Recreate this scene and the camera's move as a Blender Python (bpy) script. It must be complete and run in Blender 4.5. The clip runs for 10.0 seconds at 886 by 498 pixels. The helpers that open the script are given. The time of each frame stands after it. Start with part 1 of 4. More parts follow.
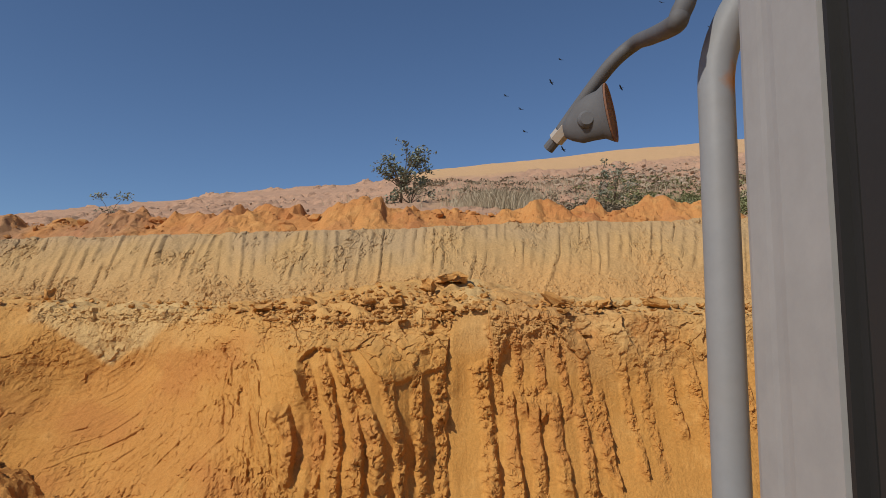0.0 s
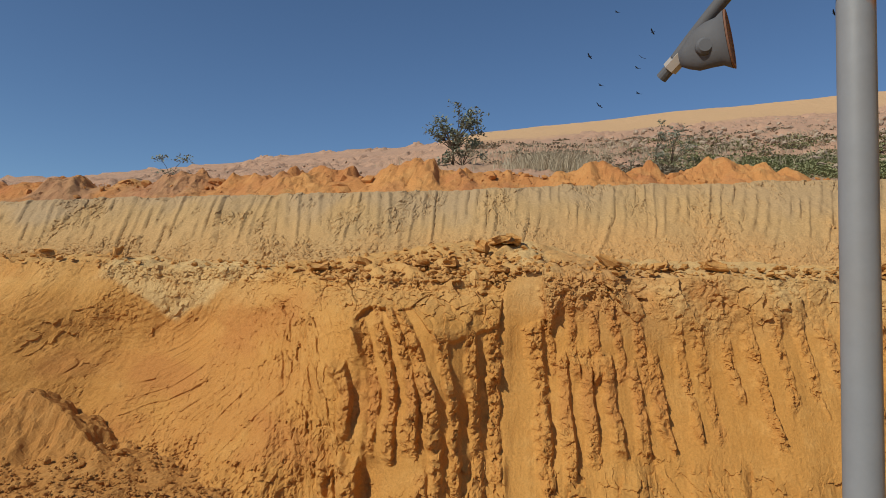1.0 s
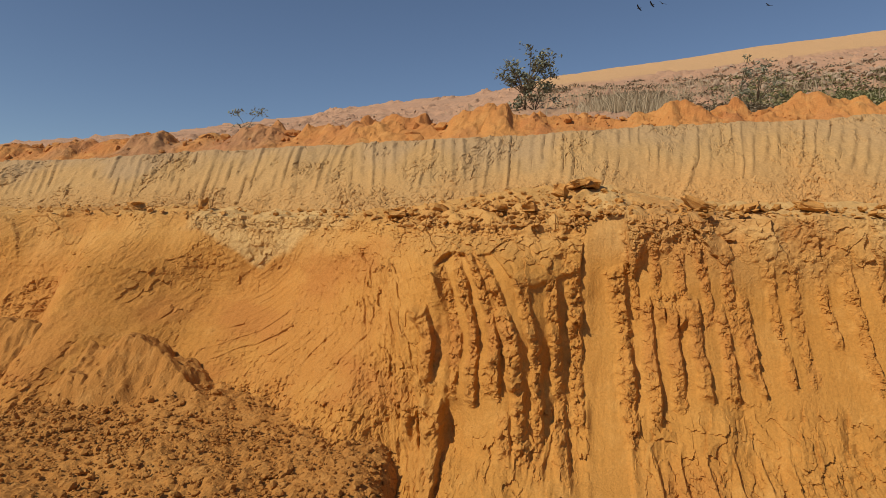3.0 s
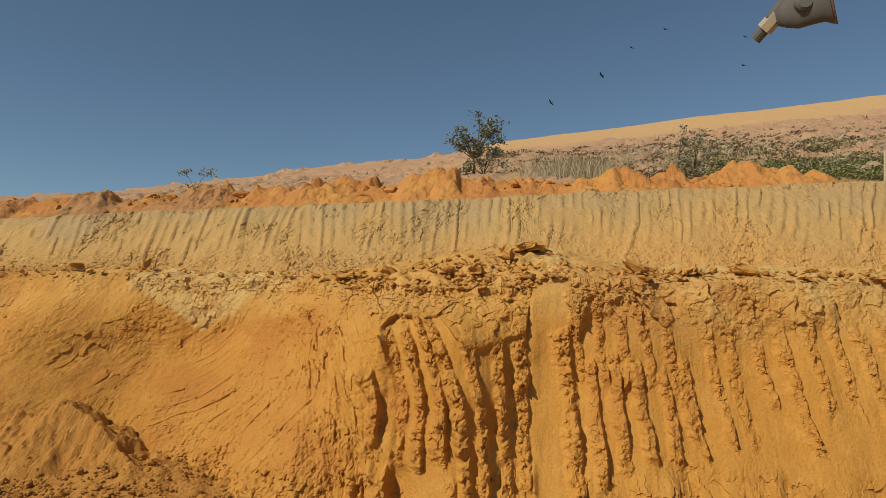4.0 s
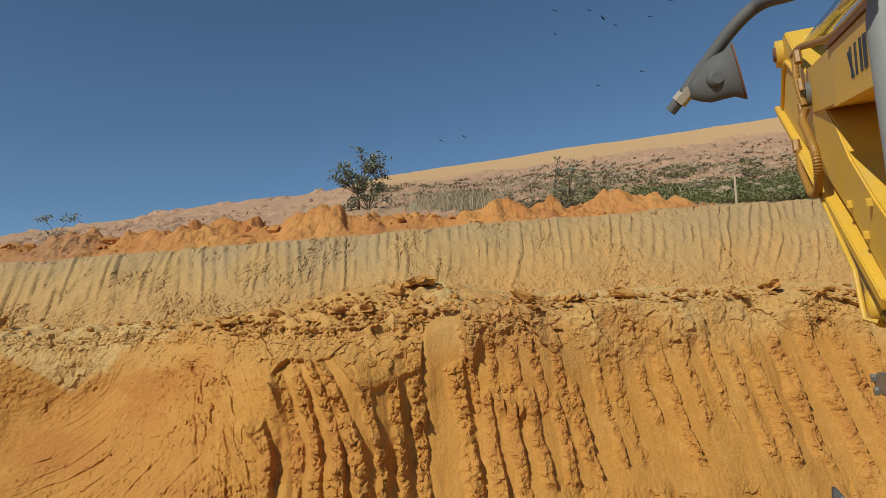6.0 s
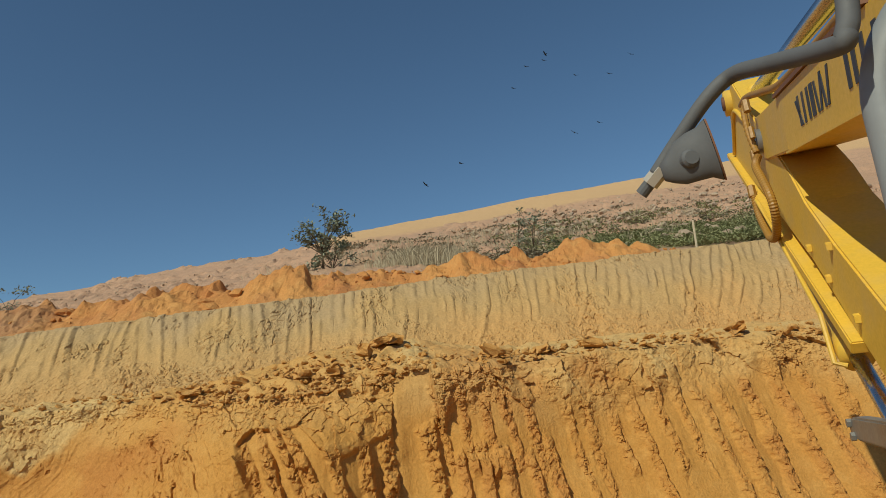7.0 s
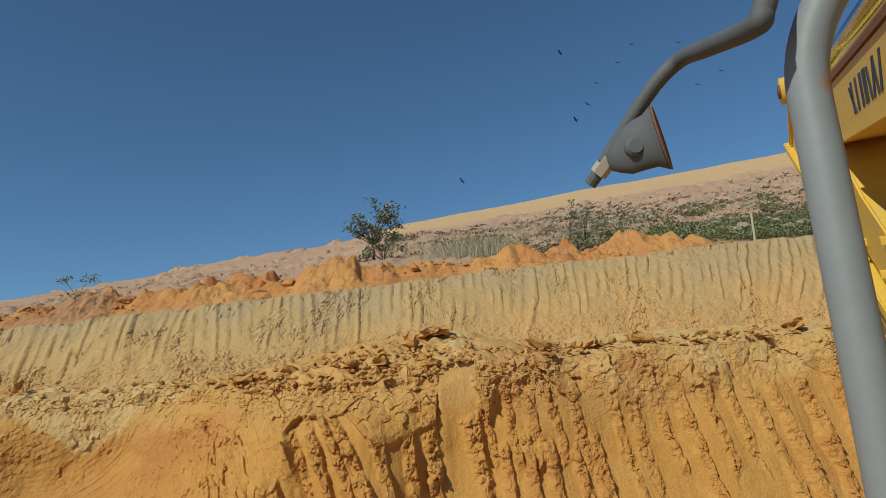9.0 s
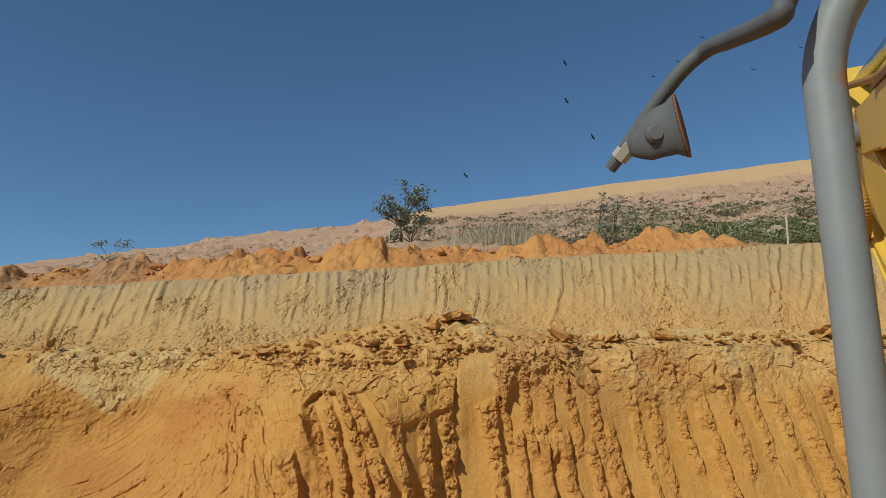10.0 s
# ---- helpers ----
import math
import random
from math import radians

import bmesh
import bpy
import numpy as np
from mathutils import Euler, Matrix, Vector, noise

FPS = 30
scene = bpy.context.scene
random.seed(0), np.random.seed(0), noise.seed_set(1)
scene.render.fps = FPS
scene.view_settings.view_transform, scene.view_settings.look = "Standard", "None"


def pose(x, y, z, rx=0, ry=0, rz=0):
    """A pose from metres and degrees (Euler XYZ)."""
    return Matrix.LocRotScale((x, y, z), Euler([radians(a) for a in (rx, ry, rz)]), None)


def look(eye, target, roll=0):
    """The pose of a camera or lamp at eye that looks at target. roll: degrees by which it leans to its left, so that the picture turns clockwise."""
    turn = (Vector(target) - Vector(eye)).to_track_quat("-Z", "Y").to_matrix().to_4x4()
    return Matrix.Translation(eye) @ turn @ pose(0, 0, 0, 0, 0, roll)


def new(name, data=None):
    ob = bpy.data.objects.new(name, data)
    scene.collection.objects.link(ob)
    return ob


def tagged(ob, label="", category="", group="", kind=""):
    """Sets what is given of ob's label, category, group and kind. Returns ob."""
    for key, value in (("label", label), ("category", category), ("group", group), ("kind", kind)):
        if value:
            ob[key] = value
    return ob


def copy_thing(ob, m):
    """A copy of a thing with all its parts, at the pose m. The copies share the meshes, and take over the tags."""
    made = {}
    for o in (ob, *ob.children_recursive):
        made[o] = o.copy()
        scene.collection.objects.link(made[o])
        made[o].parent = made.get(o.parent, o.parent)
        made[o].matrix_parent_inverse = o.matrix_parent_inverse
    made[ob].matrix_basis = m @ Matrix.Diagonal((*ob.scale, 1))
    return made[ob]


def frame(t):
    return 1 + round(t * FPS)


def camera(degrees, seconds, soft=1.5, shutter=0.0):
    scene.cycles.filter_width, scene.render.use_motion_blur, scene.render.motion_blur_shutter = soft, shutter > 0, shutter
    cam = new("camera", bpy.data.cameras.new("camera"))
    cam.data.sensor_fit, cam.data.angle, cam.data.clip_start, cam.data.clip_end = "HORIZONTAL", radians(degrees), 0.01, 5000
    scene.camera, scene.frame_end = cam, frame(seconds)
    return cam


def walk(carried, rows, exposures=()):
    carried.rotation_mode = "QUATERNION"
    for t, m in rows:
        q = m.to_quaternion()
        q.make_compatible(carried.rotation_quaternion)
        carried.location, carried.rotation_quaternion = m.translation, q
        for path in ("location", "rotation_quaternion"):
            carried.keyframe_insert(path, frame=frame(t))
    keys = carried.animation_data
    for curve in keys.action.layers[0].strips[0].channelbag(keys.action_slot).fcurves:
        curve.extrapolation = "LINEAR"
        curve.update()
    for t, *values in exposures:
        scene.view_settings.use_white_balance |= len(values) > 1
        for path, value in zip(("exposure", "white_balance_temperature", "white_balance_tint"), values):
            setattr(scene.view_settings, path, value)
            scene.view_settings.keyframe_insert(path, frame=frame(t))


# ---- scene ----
cam = camera(66.5, 10.0, 0.75)
PATH = [
    (0, (0.014, -0.007, 2.838), (0.004, 2.471, 3.161), 0.8),
    (0.5, (0.003, -0.037, 2.838), (-0.018, 2.435, 3.205), 1.6),
    (1, (-0.039, -0.029, 2.803), (-0.229, 2.458, 2.989), 1.7),
    (1.5, (-0.04, -0.037, 2.781), (-0.176, 2.451, 2.984), 2.5),
    (2, (-0.031, -0.019, 2.758), (-0.121, 2.479, 2.827), 3.0),
    (2.5, (-0.053, -0.005, 2.737), (-0.206, 2.49, 2.728), 3.5),
    (2.7, (-0.135, -0.007, 2.741), (-0.43, 2.475, 2.719), 2.7),
    (3.8, (-0.177, 0.029, 2.758), (-0.7, 2.469, 2.918), 0.4),
    (4, (-0.1, -0.027, 2.766), (-0.364, 2.449, 2.989), 1.0),
    (4.5, (-0.057, -0.011, 2.784), (0.033, 2.461, 3.145), -0.0),
    (5, (-0.03, -0.026, 2.81), (0.176, 2.459, 2.994), -1.6),
    (5.5, (-0.06, -0.036, 2.805), (0.073, 2.445, 3.091), -0.5),
    (6, (-0.139, -0.005, 2.809), (0.018, 2.466, 3.147), -2.9),
    (6.2, (-0.173, -0.019, 2.811), (0.071, 2.433, 3.239), -3.7),
    (7.3, (-0.098, 0.08, 2.871), (0.177, 2.509, 3.394), -6.5),
    (7.5, (-0.092, 0.073, 2.867), (0.158, 2.511, 3.357), -6.5),
    (8, (-0.071, 0.073, 2.867), (0.194, 2.517, 3.316), -8.0),
    (8.5, (-0.074, 0.051, 2.861), (0.057, 2.5, 3.345), -8.4),
    (9, (-0.034, 0.062, 2.854), (0.061, 2.507, 3.364), -4.7),
    (9.5, (-0.022, 0.055, 2.848), (-0.03, 2.506, 3.336), -1.4),
    (10, (-0.029, 0.045, 2.841), (-0.037, 2.501, 3.303), -0.9),
]
EXPOSURES = [(0, 0, 6450, 10), (0.5, 0, 6050, 1), (1.0, 0, 6350, 6), (1.5, 0, 6450, 7), (2.0, 0, 9900, 4), (2.5, 0, 7350, 14), (2.7, 0, 7400, 14), (4.0, 0, 7900, 1), (4.6, 0, 6400, 0), (5.0, 0, 6300, 6), (5.5, 0, 6150, 7), (5.9, 0, 6400, 1), (6.2, 0, 7000, -2), (7.5, 0, 6350, -6), (8.5, 0, 6050, -8), (9, 0, 6000, -6), (10, 0, 6100, -4)]
walk(cam, [(t, look(eye, target, roll)) for t, eye, target, roll in PATH], EXPOSURES)

# ---- world, sun and exposure ----
SUN_ELEVATION, SUN_AZIMUTH = radians(42), radians(226)   # azimuth clockwise from +y
to_sun = Vector((math.sin(SUN_AZIMUTH) * math.cos(SUN_ELEVATION), math.cos(SUN_AZIMUTH) * math.cos(SUN_ELEVATION), math.sin(SUN_ELEVATION)))
world = bpy.data.worlds.new("sky")
scene.world = world
world.use_nodes = True
wn = world.node_tree
sky = wn.nodes.new("ShaderNodeTexSky")
sky.sky_type, sky.sun_disc = "NISHITA", False
sky.sun_elevation, sky.sun_rotation = SUN_ELEVATION, SUN_AZIMUTH
sky.altitude, sky.air_density, sky.dust_density, sky.ozone_density = 1800, 1.0, 0.1, 5.0
wn.links.new(sky.outputs[0], wn.nodes["Background"].inputs[0])
wn.nodes["Background"].inputs[1].default_value = 0.085
sun = new("sun", bpy.data.lights.new("sun", "SUN"))
sun.data.energy, sun.data.angle, sun.data.color = 3.85, radians(0.55), (1.0, 0.93, 0.82)
sun.matrix_world = look((0, 0, 30), (-to_sun.x * 10, -to_sun.y * 10, 30 - to_sun.z * 10))
scene.view_settings.exposure = 0.0


# ---- materials ----
def material(name):
    m = bpy.data.materials.new(name)
    m.use_nodes = True
    n, l = m.node_tree.nodes, m.node_tree.links
    return m, n, l, n["Principled BSDF"]


def node(n, kind, **values):
    made = n.new(kind)
    for key, value in values.items():
        made.inputs[key.replace("_", " ")].default_value = value
    return made


def mixed(n, l, fac, a, b):
    mx = n.new("ShaderNodeMix")
    mx.data_type = "RGBA"
    for socket, value in ((mx.inputs[0], fac), (mx.inputs[6], a), (mx.inputs[7], b)):
        if isinstance(value, (tuple, float, int)):
            socket.default_value = value
        else:
            l.new(value, socket)
    return mx.outputs[2]


def ramp(n, l, source, low, high):
    r = n.new("ShaderNodeMapRange")
    r.inputs["From Min"].default_value, r.inputs["From Max"].default_value = low, high
    l.new(source, r.inputs["Value"])
    return r.outputs[0]


def soil(name, light, dark, patch, grain=9.0, bump=0.5, zones=False, second=(0.5, 0.33, 0.13, 1), third=(0.5, 0.19, 0.06, 1)):
    """Earth: broad stains, mid mottling, fine grain and small pits. zones: blends in two more soils by the mesh's 'soil' attribute."""
    m, n, l, p = material(name)
    pos = n.new("ShaderNodeTexCoord").outputs["Object"]
    big, mid, fine = (node(n, "ShaderNodeTexNoise", Scale=s, Detail=d, Roughness=r) for s, d, r in ((0.55, 3, 0.55), (4.0, 5, 0.65), (grain * 4, 6, 0.7)))
    for t in (big, mid, fine):
        l.new(pos, t.inputs["Vector"])
    c = mixed(n, l, ramp(n, l, big.outputs[0], 0.35, 0.65), light, dark)
    c = mixed(n, l, ramp(n, l, mid.outputs[0], 0.5, 0.75), c, patch)
    if zones:
        at = n.new("ShaderNodeAttribute")
        at.attribute_name = "soil"
        sep = n.new("ShaderNodeSeparateColor")
        l.new(at.outputs["Color"], sep.inputs[0])
        c = mixed(n, l, sep.outputs[0], c, second)
        c = mixed(n, l, sep.outputs[1], c, third)
    shade = mixed(n, l, ramp(n, l, fine.outputs[0], 0.3, 0.7), (0.8, 0.785, 0.77, 1), (1.09, 1.09, 1.09, 1))
    mul = n.new("ShaderNodeMix")
    mul.data_type, mul.blend_type = "RGBA", "MULTIPLY"
    mul.inputs[0].default_value = 1
    l.new(c, mul.inputs[6])
    l.new(shade, mul.inputs[7])
    l.new(mul.outputs[2], p.inputs["Base Color"])
    p.inputs["Roughness"].default_value = 0.95
    p.inputs["Specular IOR Level"].default_value = 0.15
    b = node(n, "ShaderNodeBump", Strength=bump, Distance=0.03)
    add = n.new("ShaderNodeMath")
    l.new(mid.outputs[0], add.inputs[0])
    l.new(fine.outputs[0], add.inputs[1])
    l.new(add.outputs[0], b.inputs["Height"])
    l.new(b.outputs[0], p.inputs["Normal"])
    return m


def paint(name, colour, rough=0.45, metal=0.0, dirt=(0.3, 0.17, 0.07, 1), amount=0.5, rust=0.0, stain=None):
    """Painted or bare metal with dust, scuffs and, where asked, rust."""
    m, n, l, p = material(name)
    pos = n.new("ShaderNodeTexCoord").outputs["Object"]
    a, b = (node(n, "ShaderNodeTexNoise", Scale=s, Detail=6, Roughness=0.65) for s in (3.5, 40))
    for t in (a, b):
        l.new(pos, t.inputs["Vector"])
    c = mixed(n, l, ramp(n, l, b.outputs[0], 0.3, 0.75), colour, tuple(v * 0.85 for v in colour[:3]) + (1,))
    f = n.new("ShaderNodeMath")
    f.operation = "MULTIPLY"
    f.inputs[1].default_value = amount
    l.new(ramp(n, l, a.outputs[0], 0.48, 0.72), f.inputs[0])
    c = mixed(n, l, f.outputs[0], c, dirt)
    if rust:
        r = node(n, "ShaderNodeTexNoise", Scale=55, Detail=5)
        l.new(pos, r.inputs["Vector"])
        c = mixed(n, l, ramp(n, l, r.outputs[0], 0.72 - rust * 0.1, 0.76 - rust * 0.1), c, (0.2, 0.075, 0.025, 1))
    if stain:
        far = n.new("ShaderNodeVectorMath")
        far.operation = "DISTANCE"
        far.inputs[1].default_value = stain[0]
        l.new(pos, far.inputs[0])
        wob = node(n, "ShaderNodeTexNoise", Scale=120, Detail=4)
        l.new(pos, wob.inputs["Vector"])
        ragged = n.new("ShaderNodeMath")
        ragged.operation = "MULTIPLY_ADD"
        ragged.inputs[1].default_value = -0.014
        l.new(wob.outputs[0], ragged.inputs[0])
        l.new(far.outputs["Value"], ragged.inputs[2])
        c = mixed(n, l, ramp(n, l, ragged.outputs[0], stain[1] * 0.5, -stain[1] * 0.2), c, (0.34, 0.14, 0.04, 1))
    l.new(c, p.inputs["Base Color"])
    p.inputs["Metallic"].default_value = metal
    l.new(ramp(n, l, b.outputs[0], -rough * 2, 3.0 - rough * 2), p.inputs["Roughness"])
    bp = node(n, "ShaderNodeBump", Strength=0.08 * (1 - metal) + 0.002, Distance=0.004)
    l.new(b.outputs[0], bp.inputs["Height"])
    l.new(bp.outputs[0], p.inputs["Normal"])
    return m


def leafy(name, a, b):
    m, n, l, p = material(name)
    g = n.new("ShaderNodeNewGeometry")
    l.new(mixed(n, l, g.outputs["Random Per Island"], a, b), p.inputs["Base Color"])
    p.inputs["Roughness"].default_value = 0.6
    p.inputs["Specular IOR Level"].default_value = 0.2
    return m


M_FACE = soil("orange_clay", (0.55, 0.278, 0.073, 1), (0.5, 0.243, 0.06, 1), (0.59, 0.318, 0.094, 1), 10, 0.6, True, (0.6, 0.4, 0.172, 1), (0.465, 0.2, 0.056, 1))
M_BANK = soil("tan_clay", (0.48, 0.302, 0.128, 1), (0.435, 0.286, 0.13, 1), (0.515, 0.332, 0.148, 1), 8, 0.45, True, (0.39, 0.28, 0.163, 1), (0.53, 0.298, 0.112, 1))
M_RED = soil("red_spoil", (0.54, 0.26, 0.085, 1), (0.45, 0.19, 0.065, 1), (0.58, 0.31, 0.11, 1), 9, 0.6, True, (0.3, 0.205, 0.135, 1), (0.43, 0.17, 0.075, 1))
M_HILL = soil("hill_earth", (0.5, 0.305, 0.2, 1), (0.44, 0.275, 0.185, 1), (0.35, 0.245, 0.17, 1), 5, 1.0, True, (0.56, 0.36, 0.195, 1), (0.24, 0.2, 0.1, 1))
M_PIT = soil("pit_earth", (0.47, 0.226, 0.063, 1), (0.43, 0.2, 0.055, 1), (0.52, 0.27, 0.085, 1), 9, 0.7)
M_CRUMB = soil("crumbled_clay", (0.56, 0.3, 0.098, 1), (0.5, 0.255, 0.076, 1), (0.6, 0.355, 0.14, 1), 12, 0.5)
M_STONE = soil("grey_rubble", (0.42, 0.315, 0.225, 1), (0.34, 0.255, 0.185, 1), (0.5, 0.4, 0.3, 1), 12, 0.5)
M_YELLOW = paint("yellow_paint", (0.7, 0.43, 0.05, 1), 0.5, 0, (0.55, 0.37, 0.13, 1), 0.5)
M_GREY = paint("grey_paint", (0.245, 0.255, 0.265, 1), 0.55, 0, (0.23, 0.2, 0.165, 1), 0.4, 0.0, ((0.1865, 0.383, 2.993), 0.012))
M_POST = paint("grey_post_paint", (0.33, 0.325, 0.318, 1), 0.6, 0, (0.32, 0.285, 0.23, 1), 0.5)
M_TUBE = paint("dark_tube_paint", (0.1, 0.1, 0.105, 1), 0.85, 0, (0.15, 0.115, 0.09, 1), 0.5)
M_RUBBER = paint("black_rubber", (0.014, 0.0135, 0.013, 1), 0.8, 0, (0.03, 0.026, 0.022, 1), 0.3)
M_RUST = paint("rusty_steel", (0.19, 0.085, 0.045, 1), 0.8, 0, (0.1, 0.05, 0.03, 1), 0.6)
M_CHROME = paint("chrome_rod", (0.62, 0.63, 0.65, 1), 0.12, 1.0, (0.3, 0.22, 0.12, 1), 0.05)
M_STEEL = paint("worn_steel", (0.3, 0.29, 0.27, 1), 0.45, 0.6, (0.25, 0.17, 0.09, 1), 0.5)
M_BRASS = paint("pale_nut_steel", (0.45, 0.4, 0.34, 1), 0.5, 0.2, (0.25, 0.18, 0.1, 1), 0.5)
M_HOSE = paint("amber_hose_sleeve", (0.34, 0.17, 0.025, 1), 0.55, 0, (0.2, 0.11, 0.04, 1), 0.5)
M_INK = paint("dark_lettering_paint", (0.03, 0.03, 0.035, 1), 0.5, 0, (0.2, 0.12, 0.04, 1), 0.25)
M_LEAF = leafy("leaf_green", (0.13, 0.15, 0.10, 1), (0.27, 0.28, 0.2, 1))
M_CREEPER = leafy("creeper_green", (0.135, 0.15, 0.06, 1), (0.28, 0.27, 0.13, 1))
M_DRY = leafy("dry_grass", (0.31, 0.25, 0.16, 1), (0.46, 0.38, 0.26, 1))
M_SCRUB = leafy("grey_scrub", (0.15, 0.125, 0.08, 1), (0.27, 0.225, 0.15, 1))
M_BARK = soil("bark", (0.13, 0.09, 0.06, 1), (0.09, 0.065, 0.045, 1), (0.18, 0.13, 0.09, 1), 20, 0.8)
M_FEATHER = soil("black_feather", (0.012, 0.011, 0.01, 1), (0.018, 0.016, 0.014, 1), (0.02, 0.018, 0.016, 1), 20, 0.3)
M_WOOD = soil("pale_stake_wood", (0.6, 0.5, 0.36, 1), (0.52, 0.42, 0.29, 1), (0.66, 0.57, 0.43, 1), 20, 0.4)


# ---- noise on arrays ----
def lattice(ix, iy, seed):
    h = (ix.astype(np.int64) * 374761393 + iy.astype(np.int64) * 668265263 + seed * 974634777) & 0x7FFFFFFF
    h = ((h ^ (h >> 13)) * 1274126177) & 0x7FFFFFFF
    return ((h ^ (h >> 16)) & 0xFFFF) / 65535.0


def value_noise(x, y, seed=0):
    ix, iy = np.floor(x), np.floor(y)
    fx, fy = x - ix, y - iy
    fx, fy = fx * fx * fx * (fx * (fx * 6 - 15) + 10), fy * fy * fy * (fy * (fy * 6 - 15) + 10)
    a, b = lattice(ix, iy, seed), lattice(ix + 1, iy, seed)
    c, d = lattice(ix, iy + 1, seed), lattice(ix + 1, iy + 1, seed)
    return (a + (b - a) * fx) * (1 - fy) + (c + (d - c) * fx) * fy - 0.5


def fbm(x, y, scale, octaves=4, seed=0, gain=0.5):
    total, amp = 0, 1.0
    ca, sa = math.cos(0.6), math.sin(0.6)
    for k in range(octaves):
        total = total + amp * value_noise(x / scale, y / scale, seed + k * 17)
        x, y = ca * x - sa * y + 3.1, sa * x + ca * y + 1.7
        scale, amp = scale * 0.5, amp * gain
    return total


def cells(x, y, scale, seed=0):
    """Distances to the nearest and second nearest cell centre, and the nearest one's random number."""
    x, y = x / scale, y / scale
    ix, iy = np.floor(x), np.floor(y)
    d1, d2, who = np.full(x.shape, 9.0), np.full(x.shape, 9.0), np.zeros(x.shape)
    for ox in (-1, 0, 1):
        for oy in (-1, 0, 1):
            cx, cy = ix + ox, iy + oy
            d = np.hypot(cx + lattice(cx, cy, seed) - x, cy + lattice(cx, cy, seed + 5) - y)
            near = d < d1
            d2 = np.where(near, d1, np.minimum(d2, d))
            who = np.where(near, lattice(cx, cy, seed + 9), who)
            d1 = np.where(near, d, d1)
    return d1, d2, who


def facets(x, y, scale, seed=0):
    """Small broken faces with ragged rims: each cell a plane of its own height and tilt, stepped against its neighbours."""
    u, v = x / scale, y / scale
    u, v = u + 0.6 * value_noise(u * 1.6, v * 1.6, seed + 41) + 0.3 * value_noise(u * 4, v * 4, seed + 43), v + 0.6 * value_noise(u * 1.6 + 9, v * 1.6, seed + 42) + 0.3 * value_noise(u * 4 + 9, v * 4, seed + 44)
    ix, iy = np.floor(u), np.floor(v)
    best, out = np.full(u.shape, 9.0), np.zeros(u.shape)
    for ox in (-1, 0, 1):
        for oy in (-1, 0, 1):
            cx, cy = ix + ox, iy + oy
            dx, dy = u - cx - lattice(cx, cy, seed), v - cy - lattice(cx, cy, seed + 5)
            d = np.hypot(dx, dy)
            near = d < best
            h = lattice(cx, cy, seed + 9)
            h = h * h * 1.3 - 0.45 + 1.5 * (lattice(cx, cy, seed + 11) - 0.5) * dx + 1.5 * (lattice(cx, cy, seed + 13) - 0.5) * dy
            out = np.where(near, h, out)
            best = np.where(near, d, best)
    return out


def step(a, b, x):
    t = np.clip((x - a) / (b - a), 0, 1)
    return t * t * (3 - 2 * t)


def sheet(name, X, Y, Z, mat, attr=None, smooth=True):
    """A terrain sheet from three arrays of one shape."""
    r, c = X.shape
    me = bpy.data.meshes.new(name)
    co = np.stack([X, Y, Z], -1).reshape(-1, 3).astype(np.float32)
    i = np.arange(r * c).reshape(r, c)
    quads = np.stack([i[:-1, :-1], i[:-1, 1:], i[1:, 1:], i[1:, :-1]], -1).reshape(-1, 4).astype(np.int32)
    me.vertices.add(len(co))
    me.vertices.foreach_set("co", co.ravel())
    me.loops.add(quads.size)
    me.loops.foreach_set("vertex_index", quads.ravel())
    me.polygons.add(len(quads))
    me.polygons.foreach_set("loop_start", np.arange(0, quads.size, 4, dtype=np.int32))
    me.polygons.foreach_set("use_smooth", np.full(len(quads), smooth))
    me.update(calc_edges=True)
    if attr is not None:
        a = me.color_attributes.new("soil", "FLOAT_COLOR", "POINT")
        rgba = np.zeros((r * c, 4), np.float32)
        rgba[:, 0], rgba[:, 1], rgba[:, 3] = np.clip(attr[0], 0, 1).ravel(), np.clip(attr[1], 0, 1).ravel(), 1
        a.data.foreach_set("color", rgba.ravel())
    me.materials.append(mat)
    return new(name, me)


def spaced(*stretches):
    """Grid lines: (start, end, pitch) after (start, end, pitch)."""
    out = []
    for a, b, s in stretches:
        out.append(np.linspace(a, b, max(2, int(round((b - a) / s))), endpoint=False))
    return np.concatenate(out + [np.array([stretches[-1][1]])])


def part(name, bm, mat, parent=None, label="", smooth=False):
    me = bpy.data.meshes.new(name)
    bm.to_mesh(me)
    bm.free()
    me.materials.append(mat)
    if smooth:
        me.polygons.foreach_set("use_smooth", [True] * len(me.polygons))
    ob = new(name, me)
    ob.parent = parent
    return tagged(ob, label)


# ---- the ground and the cut ----
def build_ground():
    g = spaced((-400, -30, 37), (-30, 30, 0.6), (30, 400, 37))
    X, Y = np.meshgrid(g, g)
    Z = 0.06 * fbm(X, Y, 2.5, 4, 3) - 0.03
    tagged(sheet("ground", X, Y, Z, M_PIT), "orange-brown earth floor of a dug pit", "ground", kind="structure")


def lip_depth(x):
    return 7.75 + 1.85 * step(-0.2, -4.4, x) + 0.12 * fbm(x, x * 0 + 4, 1.1, 3, 8)


def lip_height(x):
    return 3.17 + 0.05 * step(-2, -6, x) + 0.05 * fbm(x, x * 0, 0.7, 3, 4)


